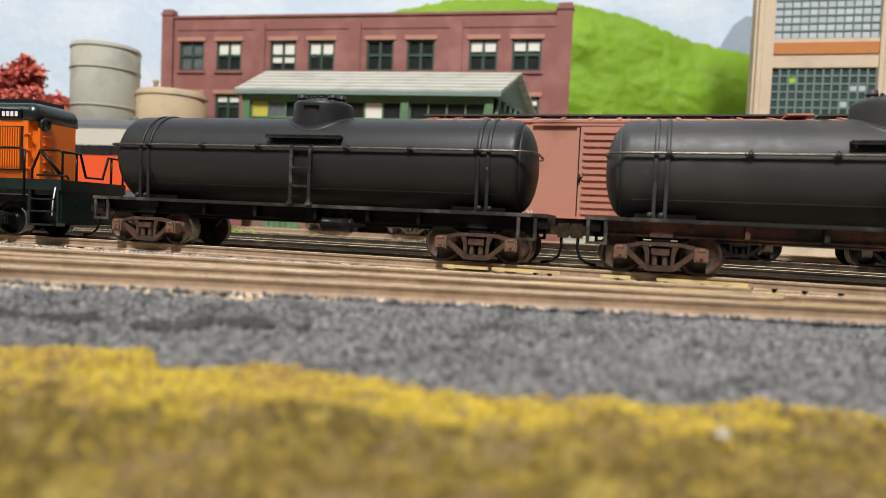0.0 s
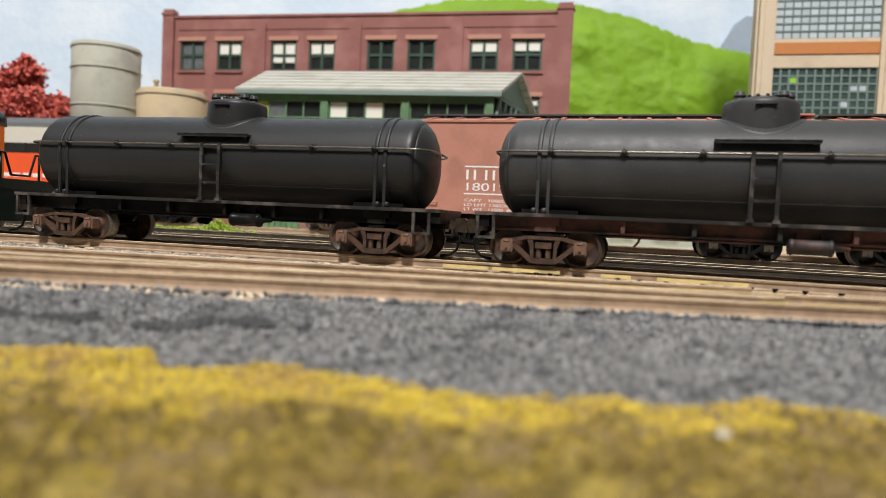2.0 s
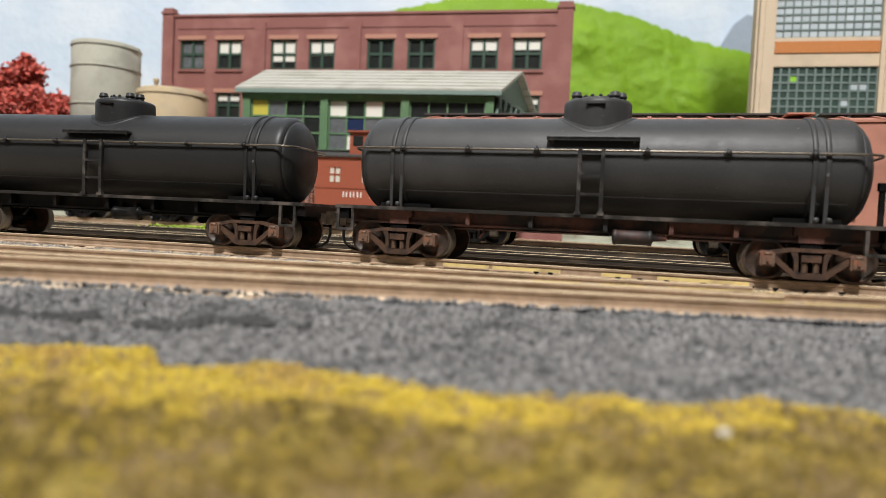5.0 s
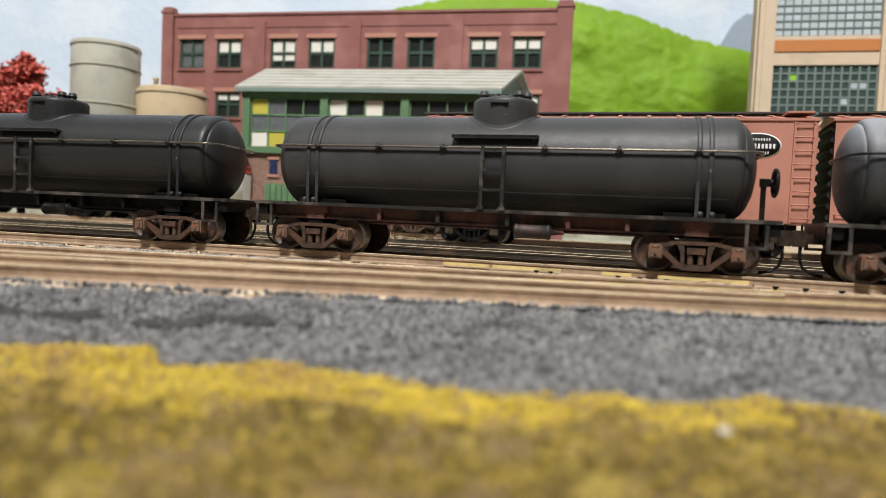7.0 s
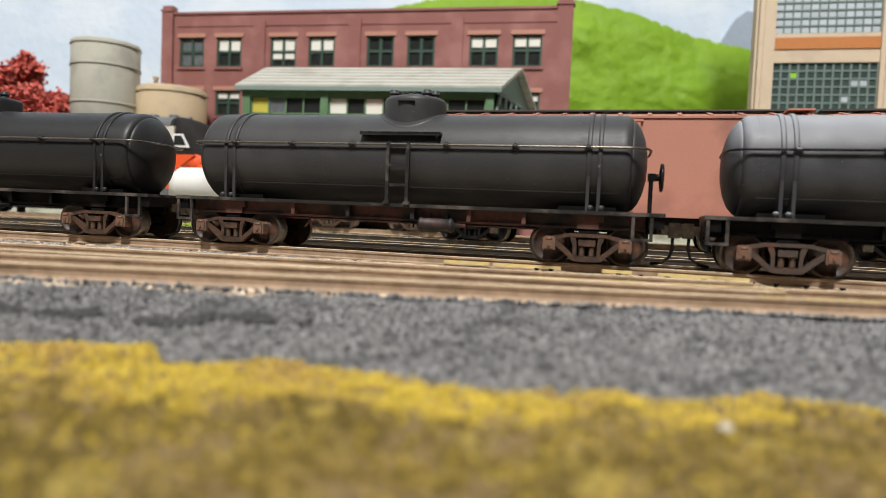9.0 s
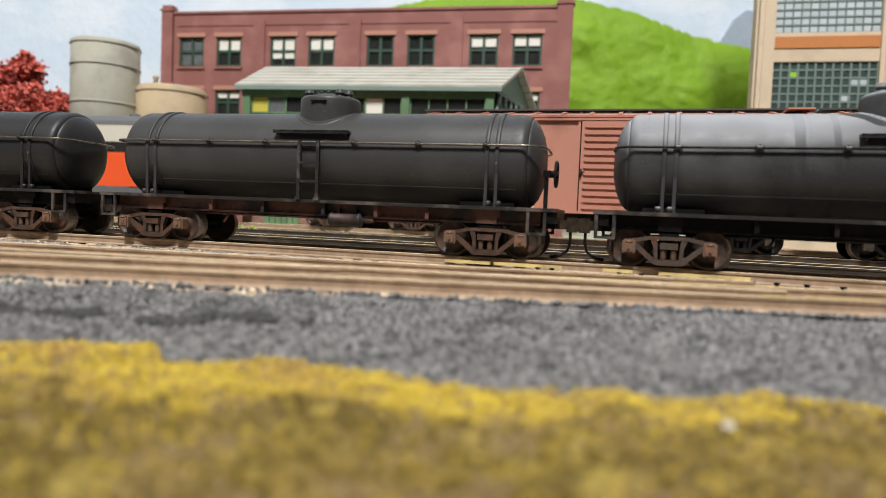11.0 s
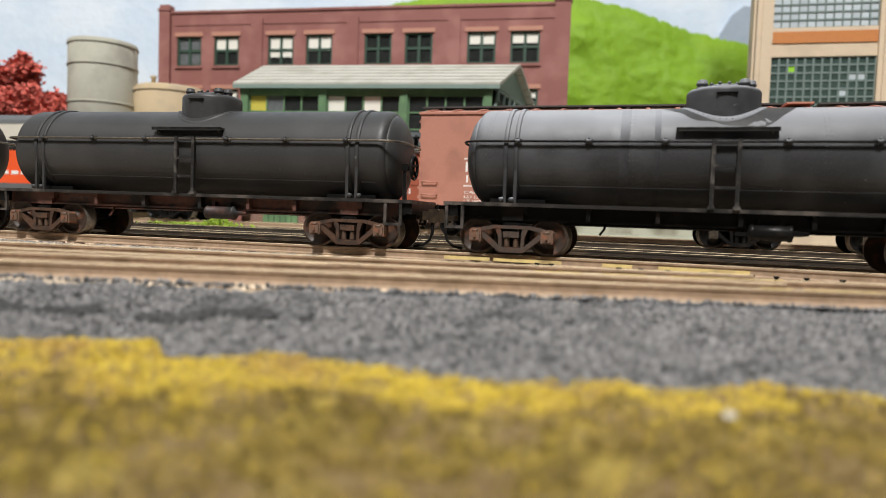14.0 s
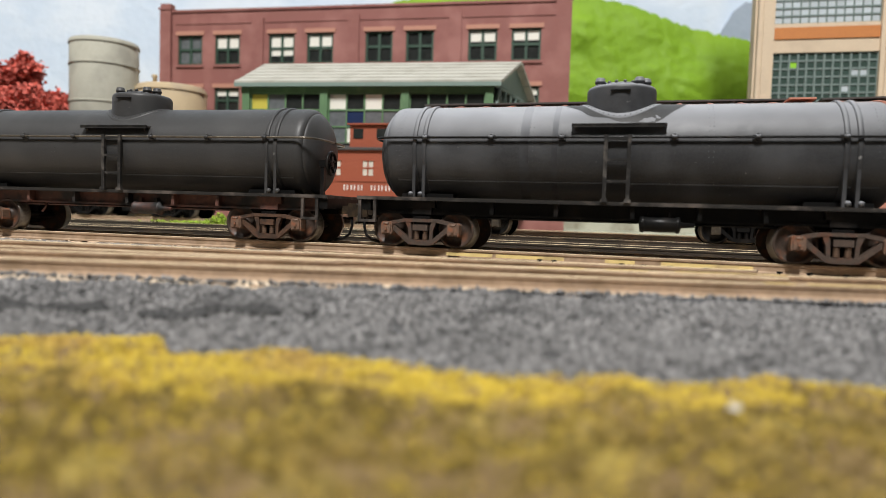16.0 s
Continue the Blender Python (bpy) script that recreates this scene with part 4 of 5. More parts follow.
def build_boxcar(name, label, m, lettered):
    car = thing(name, label, "boxcar", m, group="parked boxcars")
    L, W, Z0, Z1 = 70.4, 15.0, 12.2, 48.0
    bm = bmesh.new()
    box(bm, -L, L, -W, W, Z0, Z1)
    rounded(bm, 0.25, 1)
    body = part("body", bm, M["box_red"], car)
    bm = bmesh.new()
    for side in (-1, 1):
        # corrugated steel ends: rounded ribs between the corner posts
        for k in range(9):
            z = Z0 + 3.0 + k * 3.75
            x = side * L
            slabpts = [(x, z - 1.3), (x + side * 0.9, z - 0.5), (x + side * 1.1, z), (x + side * 0.9, z + 0.5), (x, z + 1.3)]
            slab(bm, slabpts, -W + 1.2, W - 1.2)
    part("corrugated_end", bm, M["box_dark"] if not lettered else M["box_red"], body)
    if not lettered:
        boxpart("end_sheet", (-L - 0.12, -L + 0.2, -W + 0.4, W - 0.4, Z0 + 0.5, Z1 - 0.4), M["box_dark"], body)
    bm = bmesh.new()
    sect = [(-W - 0.5, Z1 - 0.3), (-W - 0.5, Z1 + 0.5), (-4, Z1 + 2.8), (0, Z1 + 3.1), (4, Z1 + 2.8), (W + 0.5, Z1 + 0.5), (W + 0.5, Z1 - 0.3)]
    skin(bm, [[bm.verts.new((x, y, z)) for y, z in sect] for x in (-L - 0.7, L + 0.7)], smooth=False)
    roof = part("roof", bm, M["box_red"], car)
    for k in range(14):
        x = -L + 3 + k * (2 * L - 6) / 13
        bm = bmesh.new()
        slabx = [(y, z + 0.55) for y, z in sect[1:-1]] + [(y, z - 0.1) for y, z in reversed(sect[1:-1])]
        skin(bm, [[bm.verts.new((x + d, y, z)) for y, z in slabx] for d in (-0.7, 0.7)], smooth=False)
        part("roof_rib", bm, M["box_red"], roof)
    bm = bmesh.new()
    for y in (-2.6, 0, 2.6):
        box(bm, -L - 3, L + 1.5, y - 1.2, y + 1.2, Z1 + 4.0, Z1 + 4.6)
    for k in range(8):
        x = -L + 6 + k * 18.2
        box(bm, x - 0.6, x + 0.6, -3.4, 3.4, Z1 + 2.9, Z1 + 4.0)
    part("roof_walk", bm, M["roof_black"], car)
    for x in (L - 5.5,):
        bm = bmesh.new()
        box(bm, x - 4.0, x + 4.5, -W + 1.0, -4, Z1 + 2.6, Z1 + 3.2)
        part("lateral_walk", bm, M["box_red"], car)
    for side in (-1, 1):
        y = side * W
        # sliding door with pressed ribs, on rails
        bm = bmesh.new()
        box(bm, -8.2, 12.6, min(y, y + side * 0.9), max(y, y + side * 0.9), Z0 + 0.6, Z1 - 1.8)
        for k in range(13):
            z = Z0 + 2.4 + k * 2.5
            slab(bm, [(-7.0, z - 0.55), (-6.2, z - 0.85), (10.6, z - 0.85), (11.4, z - 0.55), (11.4, z + 0.35), (-7.0, z + 0.35)], min(y + side * 0.8, y + side * 1.5), max(y + side * 0.8, y + side * 1.5))
        rounded(bm, 0.18, 1)
        door = part("sliding_door", bm, M["box_red"], body, "ribbed sliding door")
        bm = bmesh.new()
        box(bm, -9.6, -8.7, min(y, y + side * 0.7), max(y, y + side * 0.7), Z0 + 0.6, Z1 - 1.2)
        box(bm, -26, 13.5, min(y, y + side * 1.1), max(y, y + side * 1.1), Z1 - 1.6, Z1 - 0.8)
        box(bm, -26, 13.5, min(y, y + side * 1.3), max(y, y + side * 1.3), Z0 - 0.2, Z0 + 0.6)
        part("door_track", bm, M["box_red"], body)
        boxpart("door_gap", (-8.68, -8.25, min(y, y + side * 0.3), max(y, y + side * 0.3), Z0 + 0.7, Z1 - 1.8), M["box_dark"], body, "dark gap beside the door")
        bm = bmesh.new()
        rod(bm, (-8.0, y + side * 1.3, 28.5), (-8.0, y + side * 1.3, 25.5), 0.5, 6)
        rod(bm, (-8.6, y + side * 1.2, 27), (-6.4, y + side * 1.2, 27.4), 0.4, 6)
        part("door_latch", bm, M["box_dark"], door)
        x = 66.3
        for post in (x - 3.0, x + 3.0):
            boxpart("ladder_stile", (post - 0.35, post + 0.35, min(y, y + side * 1.0), max(y, y + side * 1.0), Z0 + 0.4, Z1 - 0.8), M["box_red"], body)
        grabs(body, "ladder_rung", x, 2.8, y, [Z0 + 2.2 + k * 4.6 for k in range(8)], M["box_red"], side, 1.1)
        grabs(body, "grab_iron", -66.0, 3.0, y, [Z0 + 4.0, Z0 + 9.0], M["box_red"], side, 1.0)
        bm = bmesh.new()
        for k in range(24):
            z = Z0 + 1.2 + k * 1.5
            for x in (-L + 0.8, L - 0.8):
                top = bm.verts.new((x, y + side * 0.2, z))
                base = [bm.verts.new((x + dx, y, z + dz)) for dx, dz in ((-0.3, 0), (0, -0.3), (0.3, 0), (0, 0.3))]
                for i in range(4):
                    bm.faces.new((base[i], base[(i + 1) % 4], top))
        tagged(part("rivets", bm, M["box_red"], body), kind="stuff")
    bm = bmesh.new()
    box(bm, -L + 2, L - 2, -3, 3, 6.8, Z0 + 0.2)
    box(bm, -36, 36, -12.5, -11.5, 8.6, Z0 + 0.2)
    box(bm, -14, 6, -11, -6, 7.6, Z0)
    for x in (-49, 49):
        box(bm, x - 2, x + 2, -13, 13, 8.6, Z0 + 0.2)
    rod(bm, (12, -9, 9.4), (24, -9, 9.4), 2.0, 12)
    for x in (-67.6, -62.4, 62.4, 67.6):
        box(bm, x - 0.35, x + 0.35, -W - 0.2, -W + 0.4, 7.6, Z0 + 0.2)
    for x in (-65, 65):
        box(bm, x - 2.9, x + 2.9, -W - 0.3, -W + 0.5, 7.4, 8.0)
    part("underframe", bm, M["black"], car)
    for x, way in ((-71, -1), (71, 1)):
        add_coupler(car, x, way, hose=False)
    for x in (-49, 49):
        add_truck(car, x, M["black"], M["wire"], wheel_mat="black", spring_mat="black")
    if lettered:
        face = -W - 0.06

        def bar(x0, x1, z0, z1, name="lettering_bar", material="white"):
            boxpart(name, (x0, x1, face - 0.05, face + 0.2, z0, z1), M[material], body)
        bar(-52.2, -31.8, 30.2, 30.75)
        bar(-52.2, -31.8, 19.7, 20.2)
        # the railway's initials, as plain strokes
        for x in (-51.5, -44.0, -36.4):
            bar(x, x + 0.9, 25.4, 29.2)
            bar(x + 3.0, x + 3.9, 25.4, 29.2)
        stand = Matrix.Rotation(math.pi / 2, 4, "X")
        letters("car_number", "180190", 3.1, M["white"], body, Matrix.Translation((-42 * MM, face * MM, 21.2 * MM)) @ stand, width=19.5)
        for k, (text, w) in enumerate((("CAPY   100000", 17.5), ("LD LMT 126500", 17.5), ("LT WT   12500  BHM 7-55", 27.0))):
            letters("capacity_data", text, 1.15, M["white"], body, Matrix.Translation(((-51.8 + w / 2) * MM, face * MM, (16.9 - 1.75 * k) * MM)) @ stand, width=w)
        bm = bmesh.new()
        lathe(bm, (51.8, face + 0.15, 39.0), (0, -1, 0), [(0, 4.5), (0.2, 4.5), (0.2, 0.1)], 40)
        bmesh.ops.scale(bm, vec=(1.72, 1, 1), verts=bm.verts, space=Matrix.Translation((-51.8, 0, 0)))
        herald = part("herald_border", bm, M["white"], body, "white oval border")
        bm = bmesh.new()
        lathe(bm, (51.8, face + 0.1, 39.0), (0, -1, 0), [(0, 4.15), (0.3, 4.15), (0.3, 0.1)], 40)
        bmesh.ops.scale(bm, vec=(1.75, 1, 1), verts=bm.verts, space=Matrix.Translation((-51.8, 0, 0)))
        part("herald_plate", bm, M["box_dark"], herald, "black oval plate")
        for z, w, h in ((41.2, 8.6, 0.9), (38.9, 12.0, 1.6), (36.6, 8.0, 0.9)):
            n = 10
            for k in range(n):
                x = 51.8 - w / 2 + k * w / n
                boxpart("herald_stroke", (x + 0.15, x + w / n - 0.35, face - 0.34, face - 0.15, z - h / 2, z + h / 2), M["white"], herald)
        for k in range(6):
            for x0, x1 in ((43.6, 45.0), (46.6, 50.2 if k < 2 else 48.0)):
                bar(x0, x1, 27.0 - k * 1.45, 27.45 - k * 1.45, "data_bar")
    return car


def build_orange_loco():
    """The hood diesel at the head of the train; its rear platform edge is at x = 0."""
    loco = thing("diesel_locomotive", "orange and dark green hood diesel locomotive pulling the train", "locomotive")
    H0, H1 = -160.0, -14.5
    bm = bmesh.new()
    box(bm, H0, H1, -9.4, 9.4, 17.2, 35.0)
    corner = [e for e in bm.edges if abs(e.verts[0].co.x - e.verts[1].co.x) < 0.1 and abs(e.verts[0].co.y - e.verts[1].co.y) < 0.1]
    bmesh.ops.bevel(bm, geom=corner, offset=2.2, segments=5, affect="EDGES")
    hood = part("hood", bm, M["orange"], loco)
    bm = bmesh.new()
    rings = []
    for z, inset in ((35.0, -0.05), (38.0, 0.1), (39.6, 0.7), (40.6, 1.9), (40.9, 3.6)):
        w, a, b = 9.4 - inset, H0 + inset, H1 - inset
        rings.append([bm.verts.new(p) for p in ((a, -w, z), (b - 2, -w, z), (b - 0.5, -w + 0.7, z), (b, -w + 2.2, z), (b, w - 2.2, z), (b - 0.5, w - 0.7, z), (b - 2, w, z), (a, w, z))])
    skin(bm, rings)
    part("hood_top", bm, M["loco_green"], loco, "dark green hood top")
    bm = bmesh.new()
    for x in (-22, -50, -80):
        box(bm, x - 9, x + 4, -6, 6, 40.8, 42.0)
    rounded(bm, 0.4, 2)
    part("roof_hatch", bm, M["loco_green"], loco)
    # radiator slats
    bm = bmesh.new()
    box(bm, -58, -18.4, -9.7, -9.3, 19.8, 33.2)
    part("grille_frame", bm, M["loco_green"], hood)
    shared = None
    for k in range(44):
        x = -57.2 + k * 0.88
        if shared is None:
            bm = bmesh.new()
            box(bm, -0.22, 0.22, -0.45, 0.3, -6.4, 6.4)
            shared = mesh_of("grille_slat", bm, M["orange"])
        ob = new("grille_slat", shared)
        ob.parent, ob.matrix_basis = hood, at(x, -9.8, 26.5)
    boxpart("number_board", (-26.4, -18.8, -10.0, -9.2, 35.5, 38.2), M["black"], hood, "black number board")
    for k in range(4):
        boxpart("number_bar", (-25.6 + k * 1.55, -24.6 + k * 1.55, -10.15, -9.9, 36.1, 37.6), M["white"], hood)
    for z in (20.6, 26.2, 31.0):
        boxpart("door_hinge", (-18.0, -15.2, -9.85, -9.2, z - 0.25, z + 0.25), M["orange"], hood)
    bm = bmesh.new()
    lathe(bm, (H1 - 0.5, -5.6, 34.2), (1, 0, 0), [(0, 2.0), (1.2, 2.0), (1.4, 1.7), (1.0, 1.5), (0.9, 0.1)], 16)
    part("class_lamp", bm, M["loco_green"], hood)
    for k in range(5):
        boxpart("end_grab", (H1 - 0.1, H1 + 0.8, -6.0 + 0, -3.2, 20 + k * 2.6, 20.4 + k * 2.6), M["orange"], hood)
    # walkway, sill, pilot and steps
    bm = bmesh.new()
    box(bm, -165, -0.6, -14, 14, 14.0, 17.2)
    box(bm, -165, -1.5, -13.2, 13.2, 12.6, 14.0)
    rounded(bm, 0.3, 1)
    part("walkway", bm, M["loco_green"], loco)
    bm = bmesh.new()
    slab(bm, [(-12.2, 14), (-12.2, 3.4), (-11.4, 3.4), (-11.4, 14)], -13.8, -10.5)
    slab(bm, [(-2.2, 14), (-2.2, 3.4), (-1.4, 5.0), (-1.4, 14)], -13.8, -10.5)
    box(bm, -12.0, -1.6, -10.4, 10.4, 3.8, 14)
    for z, w in ((4.0, 4.6), (8.0, 3.8), (11.6, 3.2)):
        box(bm, -11.2, -2.6, -14.4, -14.4 + w, z - 0.5, z)
    box(bm, -2.6, -0.8, -13.2, 13.2, 4.4, 14)
    part("step_well", bm, M["loco_green"], loco)
    bm = bmesh.new()
    wire(bm, [(-3.2, -14.2, 6.5), (-3.0, -14.2, 10.5), (-2.2, -14.2, 15)], 0.2, 6)
    part("step_grab", bm, M["white"], loco)
    bm = bmesh.new()
    for x in (-13.4, -24, -46, -70, -95):
        rod(bm, (x, -14.0, 16.5), (x, -14.0, 26.0), 0.38, 6)
    wire(bm, [(-120, -14.0, 26.2), (-14.4, -14.0, 26.2), (-13.4, -14.0, 25.4), (-13.4, -14.0, 12.0)], 0.38, 6)
    part("side_rail", bm, M["black"], loco)
    bm = bmesh.new()
    wire(bm, [(-11.0, -13.6, 8), (-11.0, -13.6, 20), (-8.2, -13.6, 25.8), (-1.8, -13.4, 25.8), (-1.0, -13.0, 25.0), (-1.0, -13.0, 15)], 0.36, 6)
    wire(bm, [(-1.0, -13.0, 25.4), (-1.0, -6, 25.4), (-1.0, -3.6, 18.5), (-1.0, 3.6, 18.5), (-1.0, 6, 25.4), (-1.0, 13.0, 25.4), (-1.0, 13.0, 15)], 0.4, 6)
    wire(bm, [(-8.0, -13.6, 25.6), (-3.0, -11.0, 18.4)], 0.5, 6)
    wire(bm, [(-1.0, 7.5, 25.2), (-1.0, 7.5, 15)], 0.36, 6)
    wire(bm, [(-1.0, -7.5, 25.2), (-1.0, -7.5, 15)], 0.36, 6)
    wire(bm, [(-9, -13.8, 18.4), (1.0, -13.6, 18.4), (1.2, -13.0, 17.4)], 0.36, 6)
    part("end_rail", bm, M["black"], loco)
    bm = bmesh.new()
    box(bm, -108, -62, -11.5, 11.5, 5.0, 12.8)
    rounded(bm, 2.0, 3)
    part("fuel_tank", bm, M["loco_green"], loco)
    add_coupler(loco, 0.0, 1, z=9.4)
    for x in (-30, -130):
        truck = add_truck(loco, x, M["loco_green"], M["black"], wheel_mat="black", spring_mat="black")
        truck["label"] = "dark green powered truck"
    return loco


def build_streamliner(m):
    """Parked passenger diesel: nose at x = 0, body to the left."""
    loco = thing("passenger_locomotive", "black orange and white streamlined passenger locomotive parked on the rear track", "locomotive", m)
    L = -215.0
    bands = [("side_skirt", 12.0, 16.5, "nh_grey"), ("lower_panel", 16.5, 34.5, "nh_red"), ("window_band", 34.5, 40.0, "box_dark"), ("upper_panel", 40.0, 49.0, "nh_cream")]
    for name, z0, z1, material in bands:
        bm = bmesh.new()
        box(bm, L, -34, -15.2, 15.2, z0, z1 - 0.02)
        rounded(bm, 0.1, 1)
        part(name, bm, M[material], loco)
    bm = bmesh.new()
    sect = [(-15.4, 49.0), (-14.8, 51.2), (-12.5, 53.4), (-7, 54.8), (0, 55.2), (7, 54.8), (12.5, 53.4), (14.8, 51.2), (15.4, 49.0)]
    skin(bm, [[bm.verts.new((x, y, z)) for y, z in sect] for x in (L, -120, -60, -36)], smooth=False)
    part("roof", bm, M["nh_grey"], loco, "grey rounded roof")
    # cab and sloping nose: stations along x with a rounded cross section

    def shell(stations, z0f, z1f, inset=0.0):
        bm = bmesh.new()
        rings = []
        for x, w, low, top in stations:
            a, b = z0f(low, top), z1f(low, top)
            rr = []
            n = 14
            for k in range(n + 1):
                v = math.pi * k / n
                y = -w * math.copysign(abs(math.cos(v)) ** 0.35, math.cos(v))
                z = low + (top - low) * abs(math.sin(v)) ** 0.45
                rr.append(bm.verts.new((x, y + math.copysign(inset, y), min(max(z, a), b) + (inset if z > a else 0))))
            rings.append(rr)
        skin(bm, rings)
        return bm
    stations = [(-36, 15.2, 12, 54.6), (-31, 15.2, 12, 54.2), (-26, 15.1, 12, 52.5), (-21, 15.0, 12, 46.5), (-18, 14.8, 12, 43.0), (-12, 14.2, 12, 41.6), (-7, 12.8, 12, 39.8), (-3.5, 10.5, 12, 36.0), (-1.2, 7.5, 12, 31.0), (0, 3.5, 12, 26.0)]
    part("cab_nose", shell(stations, lambda a, b: 12, lambda a, b: 27.5, 0.25), M["white"], loco, "white lower nose")
    part("nose_stripe", shell(stations, lambda a, b: 27.5, lambda a, b: 34.5, 0.12), M["nh_red"], loco, "orange-red nose stripe")
    part("nose_top", shell(stations, lambda a, b: 30, lambda a, b: 99), M["box_dark"], loco, "black cab and nose top")
    bm = bmesh.new()
    slab(bm, [(-60, 34.4), (-21, 34.4), (-46, 16.6), (-60, 16.6)], -15.7, -15.1)
    part("slanting_panel", bm, M["nh_red"], loco, "orange-red panel with a slanting end")
    bm = bmesh.new()
    slab(bm, [(-35, 38.0), (-34, 45.0), (-28.5, 45.0), (-24.5, 38.0)], -15.6, -15.1)
    frame_part = part("cab_window_frame", bm, M["white"], loco)
    bm = bmesh.new()
    slab(bm, [(-33.8, 39.1), (-33.2, 44.0), (-29.2, 44.0), (-26.4, 39.1)], -15.75, -15.3)
    part("cab_window", bm, M["dark_pane"], frame_part)
    for x in (-200, -188, -176, -164, -152, -140, -128, -110, -92, -74):
        boxpart("side_window", (x - 3.5, x + 3.5, -15.5, -15.1, 35, 39.2), M["dark_pane"], loco)
    for k in range(16):
        boxpart("lettering_bar", (-200 + k * 6.2, -195.6 + k * 6.2, -15.4, -15.1, 21.4, 23.4), M["white"], loco)
    for z, a in ((21.0, -7.6), (18.6, -6.8)):
        boxpart("nose_mark", (a - 4.0, a - 0.2, -13.75, -13.2, z - 0.8, z + 0.9), M["box_dark"], loco)
    bm = bmesh.new()
    box(bm, -15.5, -9.6, -14.55, -13.8, 29.2, 32.4)
    part("headlamp_plate", bm, M["nh_grey"], loco)
    for x in (-42, -54, -66):
        bm = bmesh.new()
        lathe(bm, (x, -3, 54.5), (0, 0, 1), [(0, 2.6), (1.6, 2.6), (2.0, 2.0)], 14)
        rod(bm, (x - 3, 4, 55.5), (x + 6, 4, 55.5), 0.9, 8)
        part("roof_fan", bm, M["nh_grey"], loco)
    bm = bmesh.new()
    box(bm, L + 5, -8, -12, 12, 7.5, 12.2)
    for x0, x1 in ((-66, -56), (-150, -110)):
        box(bm, x0, x1, -12.5, 12.5, 3.0, 7.6)
    part("underframe", bm, M["black"], loco)
    for x in (-38, -90, -170):
        add_truck(loco, x, M["black"], M["black"], wheel_mat="black", spring_mat="black")
    return loco


def build_caboose(m):
    car = thing("caboose", "red-brown model caboose with a cupola on the rear track", "caboose", m)
    L, W = 29.5, 13.5
    bm = bmesh.new()
    box(bm, -L, L, -W, W, 12.6, 37.0)
    rounded(bm, 0.2, 1)
    body = part("body", bm, M["caboose"], car)
    boxpart("belt_rail", (-L - 0.2, L + 0.2, -W - 0.35, W + 0.35, 21.2, 21.8), M["caboose"], body)
    bm = bmesh.new()
    sect = [(-W - 1.2, 36.6), (-W - 1.2, 37.3), (-5, 39.8), (0, 40.2), (5, 39.8), (W + 1.2, 37.3), (W + 1.2, 36.6)]
    skin(bm, [[bm.verts.new((x, y, z)) for y, z in sect] for x in (-L - 8, L + 8)], smooth=False)
    part("roof", bm, M["roof_black"], car)
    bm = bmesh.new()
    box(bm, -13, 8.5, -10.5, 10.5, 38.0, 49.6)
    rounded(bm, 0.25, 1)
    cup = part("cupola", bm, M["caboose"], car)
    bm = bmesh.new()
    sect = [(-11.8, 49.3), (-11.8, 50.0), (0, 51.3), (11.8, 50.0), (11.8, 49.3)]
    skin(bm, [[bm.verts.new((x, y, z)) for y, z in sect] for x in (-14.2, 9.7)], smooth=False)
    part("cupola_roof", bm, M["caboose"], cup)
    for x in (-8.6, 3.6):
        boxpart("cupola_window", (x - 2.6, x + 2.6, -10.75, -10.3, 42.6, 47.4), M["dark_pane"], cup)
    for y in (-6, 4):
        boxpart("cupola_window", (8.3, 8.75, y - 2.2, y + 2.2, 42.6, 47.4), M["dark_pane"], cup)
    for x in (-19, -2.0, 16):
        boxpart("window", (x - 2.6, x + 2.6, -W - 0.1, -W + 0.3, 24.2, 31.6), M["nh_cream"], body)
        bm = bmesh.new()
        box(bm, x - 3.0, x + 3.0, -W - 0.5, -W + 0.1, 31.4, 32.2)
        box(bm, x - 0.4, x + 0.4, -W - 0.4, -W + 0.1, 24.2, 31.6)
        box(bm, x - 2.6, x + 2.6, -W - 0.4, -W + 0.1, 27.5, 28.3)
        part("window_frame", bm, M["caboose"], body)
    # the railway's name, as plain strokes
    x = -14.5
    for k in range(9):
        if k == 3:
            x += 3.0
        for a in (0, 1.7):
            boxpart("lettering_bar", (x + a, x + a + 0.55, -W - 0.2, -W + 0.1, 16.9, 19.5), M["white"], body)
        x += 3.75
    bm = bmesh.new()
    lathe(bm, (19, 0, 38.5), (0, 0, 1), [(0, 1.2), (6.5, 1.2), (6.6, 2.0), (7.2, 2.1), (7.4, 1.2), (8.2, 0.6)], 12)
    part("stove_pipe", bm, M["black"], car)
    bm = bmesh.new()
    box(bm, 9.8, L + 8, -3, 3, 40.6, 41.2)
    box(bm, -L - 8, -14.3, -3, 3, 40.6, 41.2)
    part("roof_walk", bm, M["roof_black"], car)
    for side in (-1, 1):
        bm = bmesh.new()
        x = side * (L + 7)
        box(bm, min(side * L, x), max(side * L, x), -W, W, 12.0, 13.2)
        for y in (-W + 0.6, W - 0.6):
            rod(bm, (x - side, y, 13), (x - side, y, 36.8), 0.4, 6)
        wire(bm, [(x - side * 0.6, -W + 0.6, 22), (x - side * 0.6, W - 0.6, 22)], 0.4, 6)
        for z in (16, 19, 22, 25, 28, 31, 34):
            rod(bm, (x - side * 0.4, -5, z), (x - side * 0.4, -1, z), 0.3, 6)
        for y in (-5, -1):
            rod(bm, (x - side * 0.4, y, 13), (x - side * 0.4, y, 37.5), 0.35, 6)
        part("end_platform", bm, M["caboose"], car)
        add_coupler(car, side * (L + 8), side, hose=False)
    bm = bmesh.new()
    box(bm, -L - 6, L + 6, -9, 9, 8.6, 12.5)
    part("underframe", bm, M["black"], car)
